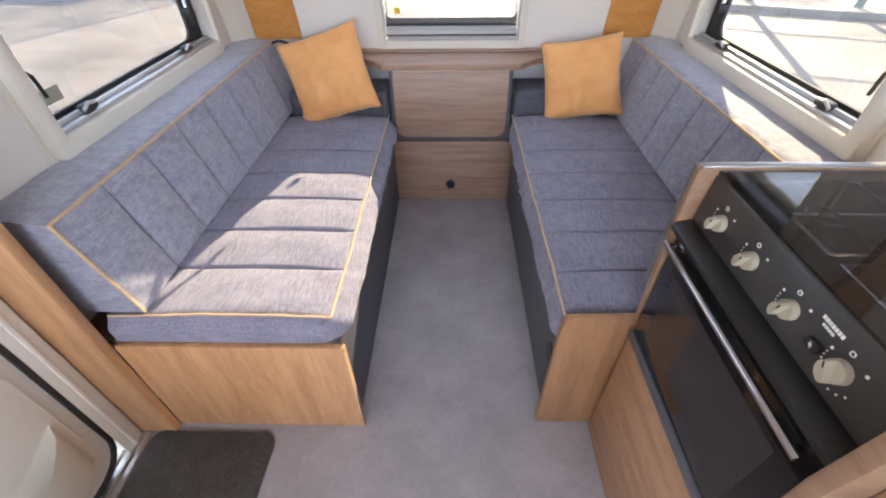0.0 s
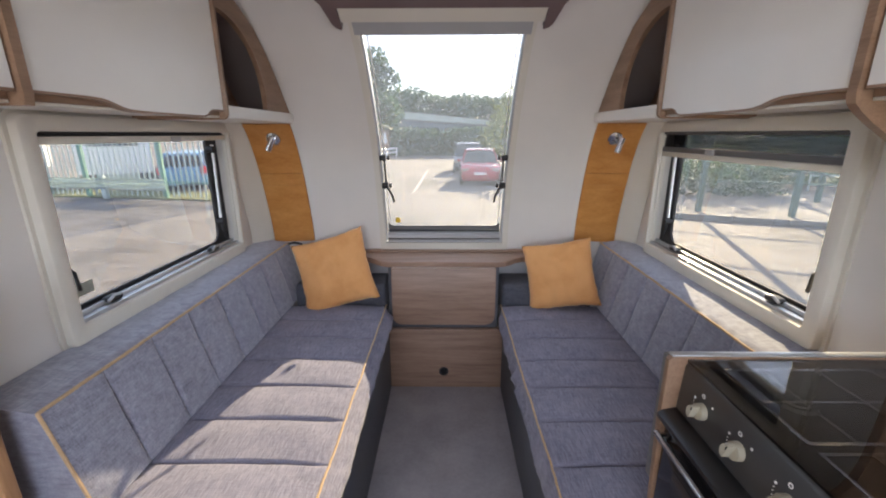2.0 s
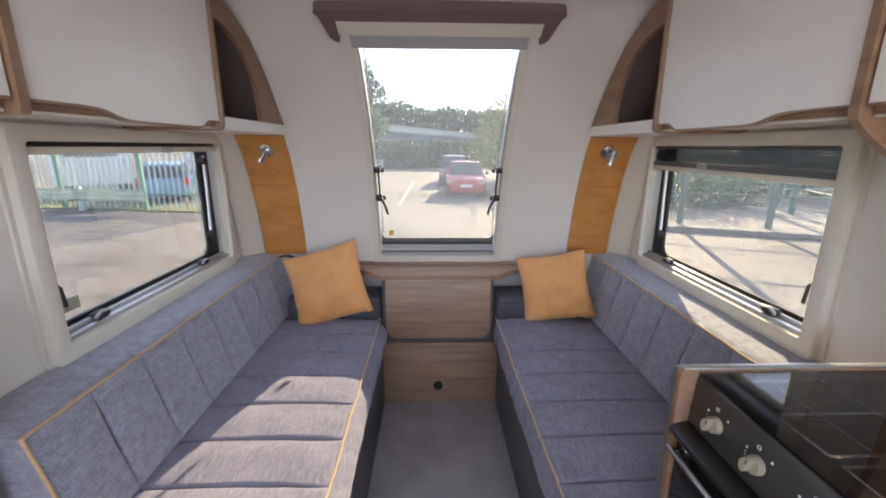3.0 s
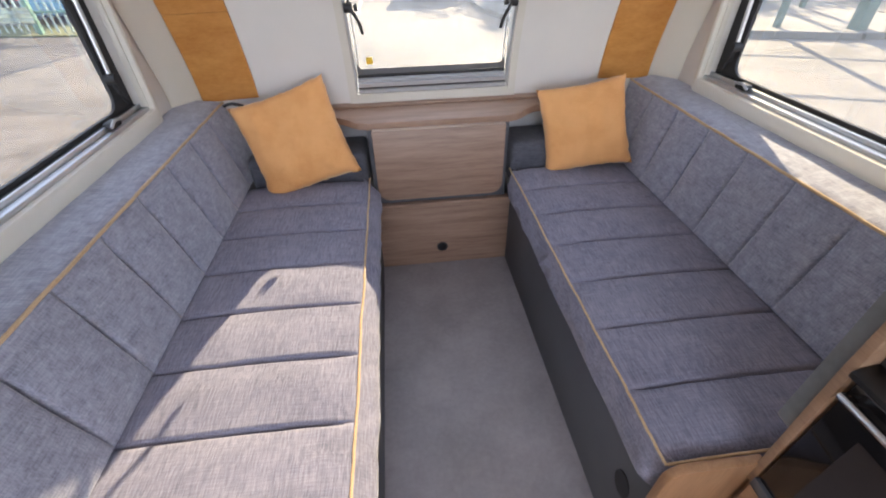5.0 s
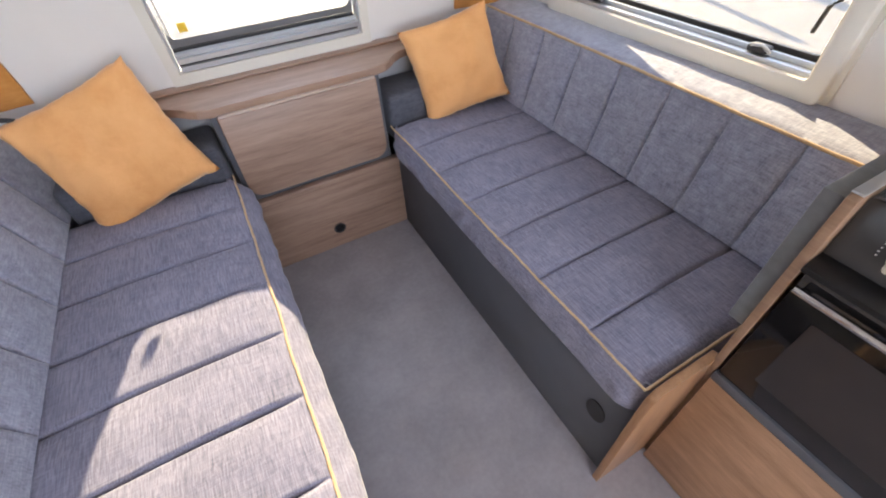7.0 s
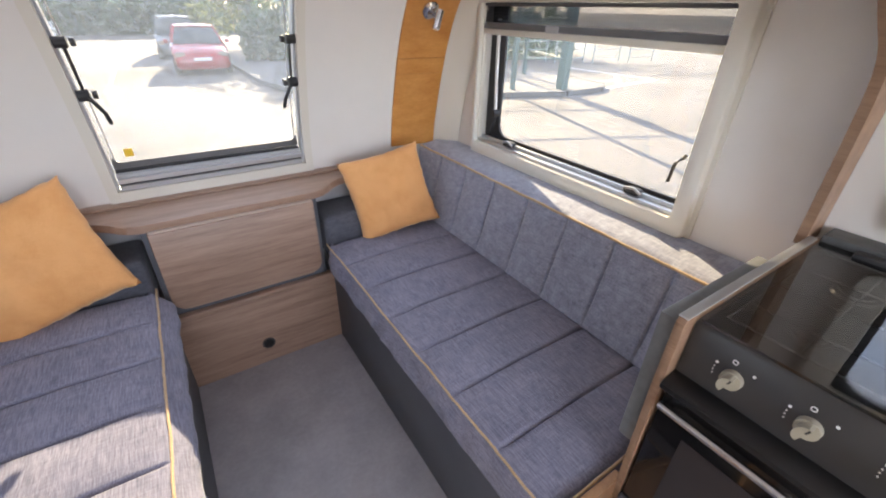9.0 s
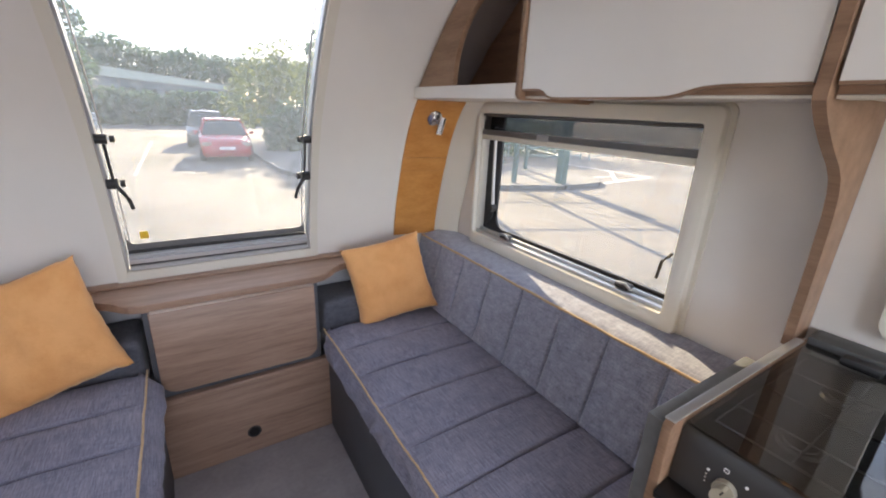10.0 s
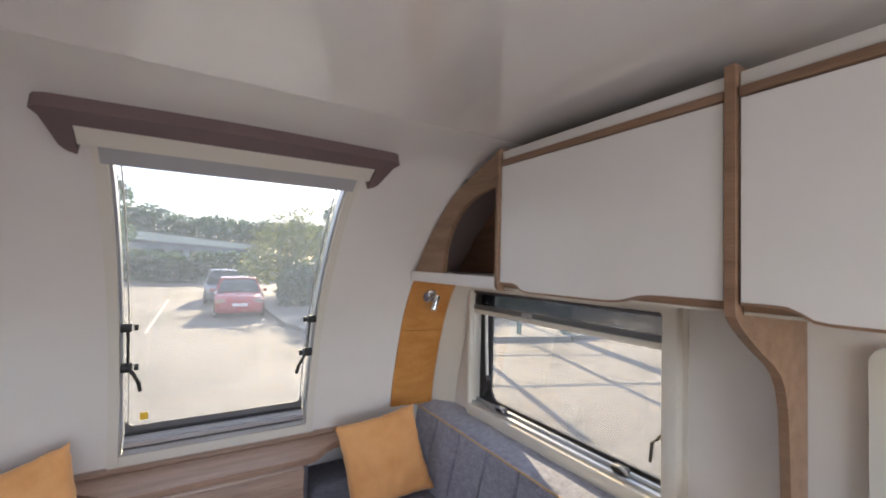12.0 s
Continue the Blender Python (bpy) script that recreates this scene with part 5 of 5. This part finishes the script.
tree((-11.2, 62, G), 11.2, 4.6, M_LEAF, 11, "tall dark green tree behind the long building", 0.34, 2200, "far trees")
for k in range(16):
    x, y = -34 + 6.2 * k + 2.0 * random.random(), 118 + 10 * random.random() + 0.5 * k
    if k % 5 == 0:
        t_ob = tree((x, y, G), 11.2 - 0.10 * k + 2.4 * random.random(), 7.6, M_LEAF, 20 + k, "dark green tree in the row on the skyline", 0.50, 1900, "far trees")
    else:
        copy_thing(t_ob, pose(x, y, G, 0, 0, 77 * k))
tree((-7.1, 44.5, G), 9.6, 3.4, M_LEAF, 61, "leafy green tree at the yard's far edge", 0.26, 2200)
tree((5.9, 19.5, G), 3.9, 2.3, M_LEAFY, 62, "yellow-green sapling on the island", 0.09, 2600)
tree((4.3, 24.0, G), 4.3, 2.6, M_LEAFY, 63, "yellow-green tree on the island", 0.11, 2600)
tree((7.6, 22.5, G), 5.0, 3.0, M_LEAF, 64, "green tree on the island", 0.12, 2600)


def hedge(name, x0, x1, y0, y1, z1, n, size, material, seed, label):
    rng = np.random.default_rng(seed)
    rows = ([], [])
    step = (z1 - G) * 0.5
    count = max(1, int((x1 - x0) / step))
    for k in range(count):
        for j in (-0.45, 0.2, 0.95):
            c = (x0 + (k + 0.5) * (x1 - x0) / count, (y0 + y1) / 2 + 0.3 * rng.normal(), G + step * (0.55 + 0.95 * j) + 0.12 * rng.normal())
            leaves(rows, c, step * 0.8, n // (3 * count), size, rng)
    me = bpy.data.meshes.new(name)
    me.from_pydata(rows[0], [], rows[1])
    me.materials.append(material)
    tagged(new(name, me), label, "hedge", "", "stuff")


hedge("hedge", -15, 8, 35.5, 37.5, 1.55, 20000, 0.19, M_LEAF, 71, "dark green hedge along the far side of the yard")
hedge("shrubs", 3.0, 8.2, 17.0, 18.6, 1.35, 12000, 0.09, M_LEAF, 72, "dense green shrubs on the island")
hedge("shrubs", 4.6, 9.6, 11.6, 12.6, 0.75, 6000, 0.05, M_LEAF, 73, "low leafy shrubs behind the kerb")
hedge("shrubs", 7.0, 17.0, 15.4, 16.8, 1.7, 9000, 0.10, M_LEAF, 74, "dusty green shrubs at the back of the island")

# long low building across the yard
hall = thing("hall", "long low building with a pale roof edge and dark walls", "building", (2, 84, G))
A, B = Vector((-13.0, 47.5, 0)), Vector((14.5, 116.0, 0))
along = (B - A).normalized()
off = Vector((-along.y, along.x, 0))


def slab(name, f0, f1, d0, d1, z0, z1, material, parent, label=""):
    bm = bmesh.new()
    p = [A + along * f0 + off * d0, A + along * f1 + off * d0, A + along * f1 + off * d1, A + along * f0 + off * d1]
    prism(bm, [tuple(q[:2]) for q in p], "z", z0, z1)
    return part(name, bm, material, parent, label, 0)


L = (B - A).length
hall_wall = slab("wall", 0, L, 0.6, 14, G, 3.45, M_SHED, hall)
slab("roof", -0.5, L + 0.5, 0, 15, 3.46, 4.5, M_FASCIA, hall, "pale green roof edge")
slab("sign", 3, 14, 0.5, 0.58, 2.3, 3.3, M_SIGN, hall_wall, "faded blue sign panel")
for k in range(9):
    slab("window", 17 + 6 * k, 20.5 + 6 * k, 0.52, 0.59, 1.0, 2.4, M_CARGLASS, hall_wall)


# cars
def loft(bm, sections):
    rows = [[bm.verts.new(p) for p in sec] for sec in sections]
    n = len(rows[0])
    for a, b in zip(rows, rows[1:]):
        for k in range(n):
            bm.faces.new((a[k], a[(k + 1) % n], b[(k + 1) % n], b[k]))
    bm.faces.new(rows[0][::-1])
    bm.faces.new(rows[-1])


def car(at, heading, paint, label, scale=0.86, tall=1.0, group="parked cars"):
    ob = thing("car", label, "car", (0, 0, 0), group)

    def sec(y, w, z0, z1, r=0.08):
        return [(-w + r, y, z0), (-w, y, z0 + r), (-w, y, z1 - r), (-w + 1.5 * r, y, z1), (0, y, z1 + 0.02), (w - 1.5 * r, y, z1), (w, y, z1 - r), (w, y, z0 + r), (w - r, y, z0)]

    def cab(y, wb, wt, z0, z1):
        return [(-wb, y, z0), (-(wb + wt) / 2 - 0.03, y, (z0 + z1) / 2), (-wt, y, z1), (0, y, z1 + 0.02), (wt, y, z1), ((wb + wt) / 2 + 0.03, y, (z0 + z1) / 2), (wb, y, z0)]

    bm = bmesh.new()
    loft(bm, [sec(0, 0.60, 0.26, 0.56), sec(0.08, 0.74, 0.20, 0.66), sec(0.30, 0.82, 0.18, 0.76), sec(0.95, 0.85, 0.18, 0.90), sec(1.3, 0.86, 0.18, 0.94), sec(3.0, 0.86, 0.18, 0.96), sec(3.6, 0.83, 0.20, 0.95), sec(3.82, 0.74, 0.28, 0.86)])
    body = part("body", bm, paint, ob, "", 50)
    h = 1.46 * tall
    bm = bmesh.new()
    loft(bm, [cab(0.93, 0.74, 0.72, 0.90, 0.905), cab(1.30, 0.77, 0.66, 0.92, 0.92 + (h - 0.95) * 0.55), cab(1.62, 0.78, 0.60, 0.93, h - 0.05), cab(2.1, 0.78, 0.60, 0.94, h - 0.03), cab(3.15, 0.77, 0.58, 0.94, h - 0.06), cab(3.55, 0.74, 0.55, 0.93, h - 0.30), cab(3.72, 0.70, 0.55, 0.92, 0.95)])
    part("glasshouse", bm, M_CARGLASS, ob, "dark car windows", 50)
    bm = bmesh.new()
    loft(bm, [cab(1.58, 0.63, 0.58, h - 0.07, h - 0.045), cab(1.75, 0.64, 0.58, h - 0.06, h - 0.01), cab(2.4, 0.64, 0.58, h - 0.05, h), cab(3.1, 0.62, 0.56, h - 0.07, h - 0.03), cab(3.3, 0.60, 0.55, h - 0.14, h - 0.10)])
    part("roof", bm, paint, ob, "", 50)
    for x in (-1, 1):
        for a, b in (((x * 0.755, 1.0, 0.93), (x * 0.60, 1.62, h - 0.05)), ((x * 0.79, 2.35, 0.95), (x * 0.62, 2.35, h - 0.03)), ((x * 0.73, 3.62, 0.93), (x * 0.57, 3.2, h - 0.06))):
            bm = bmesh.new()
            tube(bm, [a, b], 0.038, 6)
            part("pillar", bm, paint, ob)
        bm = bmesh.new()
        prism(bm, rounded(x * 0.62 - 0.15, x * 0.62 + 0.15, 0.58, 0.72, 0.05), "y", 0.045, 0.20)
        part("headlight", bm, M_CHROME, ob, "clear headlight")
        bm = bmesh.new()
        prism(bm, rounded(x * 0.70 - 0.10, x * 0.70 + 0.10, 0.66, 0.92, 0.04), "y", 3.66, 3.845)
        part("tail_light", bm, M_TAIL, ob, "red tail light")
        bm = bmesh.new()
        box(bm, x * 0.86, x * 1.00, 1.10, 1.20, 0.92, 1.05, 0.03)
        part("mirror", bm, paint, ob)
        for y in (0.72, 3.08):
            bm = bmesh.new()
            disc(bm, (x * 0.70, y, 0.30), (x, 0, 0), 0.30, 0.17, 24)
            wheel = part("wheel", bm, M_TYRE, ob, "", 40)
            bm = bmesh.new()
            disc(bm, (x * 0.871, y, 0.30), (x, 0, 0), 0.19, 0.008, 20)
            part("rim", bm, M_ALU, wheel, "", 40)
    bm = bmesh.new()
    prism(bm, rounded(-0.42, 0.42, 0.30, 0.44, 0.04), "y", 0.03, 0.15)
    part("grille", bm, M_BLACK, ob)
    bm = bmesh.new()
    box(bm, -0.26, 0.26, -0.012, 0.06, 0.46, 0.56, 0.004)
    part("number_plate", bm, M_MARK, ob, "pale number plate")
    ob.matrix_basis = pose(at[0], at[1], G, 0, 0, heading) @ Matrix.Scale(scale, 4)
    return ob


car((1.20, 14.9), -3, M_RED, "red hatchback parked by the kerb, facing the caravan")
car((1.02, 19.6), -2, M_DARKCAR, "dark estate car parked behind the red one", tall=1.10)
car((-9.9, 16.4), 205, M_BLUE, "small blue hatchback parked beyond the green fence")


# green fence on one side of the yard
fence = thing("palisade_fence", "green steel palisade fence with a crash rail", "fence", (-10.7, 12.27, G))
F0, FD = Vector((-10.68, 12.27, 0)), Vector((2.58, -0.39, 0))
pale_me = None
for k in range(-5, 3):
    p = F0 + FD * k
    bm = bmesh.new()
    box(bm, p.x - 0.05, p.x + 0.05, p.y - 0.05, p.y + 0.05, G, 2.0, 0.006)
    part("post", bm, M_GREENPAINT, fence, "", 0)
    if k == 2:
        break
    q = p + FD
    for z in (0.02, 1.55):
        bm = bmesh.new()
        tube(bm, [(p.x, p.y + 0.05, z), (q.x, q.y + 0.05, z)], 0.025, 4)
        part("rail", bm, M_GREENPAINT, fence, "", 0)
    for j in range(1, 15):
        c = p.lerp(q, j / 15)
        if pale_me is None:
            bm = bmesh.new()
            box(bm, -0.022, 0.022, -0.006, 0.006, 0.05, 2.35)
            o = finish("pale", bm, M_GALV)
            pale_me = o.data
        else:
            o = new("pale", pale_me)
        o.parent = fence
        o.location = Vector((c.x, c.y + 0.09, G)) - Vector(fence.location)
crash = thing("crash_rail", "grey-green corrugated crash rail before the fence", "barrier", (-9, 11.7, G))
for k in range(-5, 1):
    p, q = F0 + FD * k + Vector((0.3, -0.42, 0)), F0 + FD * (k + 1) + Vector((0.3, -0.42, 0))
    bm = bmesh.new()
    prof = [(0, 0.30), (0.05, 0.36), (0.0, 0.42), (0.05, 0.50), (0.0, 0.56), (0.05, 0.62)]
    rows = [[bm.verts.new((w.x, w.y - d, G + z)) for d, z in prof] for w in (p, q)]
    for i in range(len(prof) - 1):
        bm.faces.new((rows[0][i], rows[0][i + 1], rows[1][i + 1], rows[1][i]))
    bmesh.ops.solidify(bm, geom=bm.faces[:], thickness=0.006)
    part("beam", bm, M_GALV, crash, "", 0)
    bm = bmesh.new()
    box(bm, p.x + 0.5 - 0.06, p.x + 0.5 + 0.06, p.y - 0.02, p.y + 0.10, G, G + 0.66, 0.006)
    part("post", bm, M_GALV, crash, "", 0)


def parked_caravan(at, turn, label):
    ob = thing("caravan", label, "caravan", (0, 0, 0), "parked caravans")
    bm = bmesh.new()
    prism(bm, rounded(-3.0, 3.0, 0.45, 2.75, 0.35, 6, (0, 0, 1, 1)), "y", -1.1, 1.1, 0.06)
    shell = part("body", bm, M_VAN, ob, "", 40)
    for sy in (-1, 1):
        for x in (-1.9, 0.1, 1.9):
            bm = bmesh.new()
            prism(bm, rounded(x - 0.5, x + 0.5, 1.35, 1.95, 0.08), "y", sy * 1.1, sy * 1.118)
            part("window", bm, M_CARGLASS, shell, "", 30)
        bm = bmesh.new()
        disc(bm, (0.2, sy * 0.95, 0.32), (0, sy, 0), 0.32, 0.14, 22)
        part("wheel", bm, M_TYRE, ob, "", 40)
    for sx in (-1, 1):
        bm = bmesh.new()
        prism(bm, rounded(-0.75, 0.75, 1.4, 2.0, 0.1), "x", sx * 3.0, sx * 3.02)
        part("window", bm, M_CARGLASS, shell, "", 30)
    bm = bmesh.new()
    box(bm, -3.9, -3.0, -0.05, 0.05, 0.40, 0.50)
    box(bm, -2.9, -2.8, -0.6, 0.6, 0.0, 0.45)
    box(bm, 2.6, 2.7, -0.6, 0.6, 0.0, 0.45)
    part("chassis", bm, M_GALV, ob, "", 0)
    ob.matrix_basis = pose(at[0], at[1], G, 0, 0, turn)
    return ob


van = parked_caravan((-13.6, 17.2), 128, "white caravan parked beyond the green fence")
for x, y in ((-17.2, 16.2), (-20.8, 15.2), (-11.6, 23.0), (-8.0, 24.5)):
    copy_thing(van, pose(x, y, G, 0, 0, 128))

# fence posts on the island
side_fence = thing("post_fence", "green steel posts with thin rails on the island's edge", "fence", (7, 9, G))
stakes = [(4.2, 10.15), (5.7, 9.35), (7.28, 8.70), (8.45, 8.16), (9.5, 10.67), (9.75, 13.2)]
for x, y in stakes:
    bm = bmesh.new()
    r = 0.105 if y < 8.5 else 0.05
    box(bm, x - r, x + r, y - r, y + r, G + 0.1, 2.0, 0.006)
    part("post", bm, M_POST, side_fence, "", 0)
for a, b in zip(stakes, stakes[1:]):
    for z in (0.35, 1.2):
        bm = bmesh.new()
        tube(bm, [(*a, z), (*b, z)], 0.022, 6)
        part("rail", bm, M_POST, side_fence)

# galvanised pen rails behind the posts
pen = thing("pen_railing", "galvanised tubular railing panels behind the green posts", "railing", (11.5, 13.6, G))
for k in range(5):
    x0, x1, y0 = 9.9 + 1.7 * k, 11.55 + 1.7 * k, 13.9 - 0.45 * k
    for x in (x0, x1):
        bm = bmesh.new()
        tube(bm, [(x, y0, G), (x, y0, 1.05)], 0.028, 6)
        part("upright", bm, M_GALV, pen)
    for z in (-0.25, 0.05, 0.35, 0.65, 0.98):
        bm = bmesh.new()
        tube(bm, [(x0, y0, z), (x1, y0, z)], 0.020, 6)
        part("rail", bm, M_GALV, pen)

# small hut and a white barrier by the hedge
hut = thing("hut", "small dark timber hut with a pale notice and a mossy roof", "hut", (-5.3, 36.5, G))
bm = bmesh.new()
box(bm, -7.2, -4.85, 35.0, 37.0, G, 1.65)
hut_wall = part("wall", bm, M_DARKWOOD, hut, "", 0)
bm = bmesh.new()
prism(bm, [(-7.5, 1.66), (-4.6, 1.66), (-4.7, 1.82), (-6.0, 2.3), (-7.4, 1.85)], "y", 34.7, 37.3)
part("roof", bm, M_MOSS, hut, "mossy yellow-green roof", 0)
bm = bmesh.new()
box(bm, -5.35, -4.98, 34.96, 34.995, 0.6, 1.45, 0.005)
part("notice", bm, M_MARK, hut_wall, "pale notice board", 0)
barrier = thing("barrier_rail", "curved white barrier rail before the hut", "barrier", (-4.6, 32.5, G))
for z in (-0.05, 0.25):
    bm = bmesh.new()
    tube(bm, [(-5.6, 29.6, z), (-5.0, 30.4, z), (-4.6, 31.8, z), (-4.3, 33.6, z), (-4.1, 35.0, z)], 0.07, 6)
    part("rail", bm, M_VAN, barrier)
for x, y in ((-5.5, 29.7), (-4.6, 31.8), (-4.15, 34.6)):
    bm = bmesh.new()
    box(bm, x - 0.06, x + 0.06, y - 0.06, y + 0.06, G, 0.32, 0.01)
    part("post", bm, M_VAN, barrier)
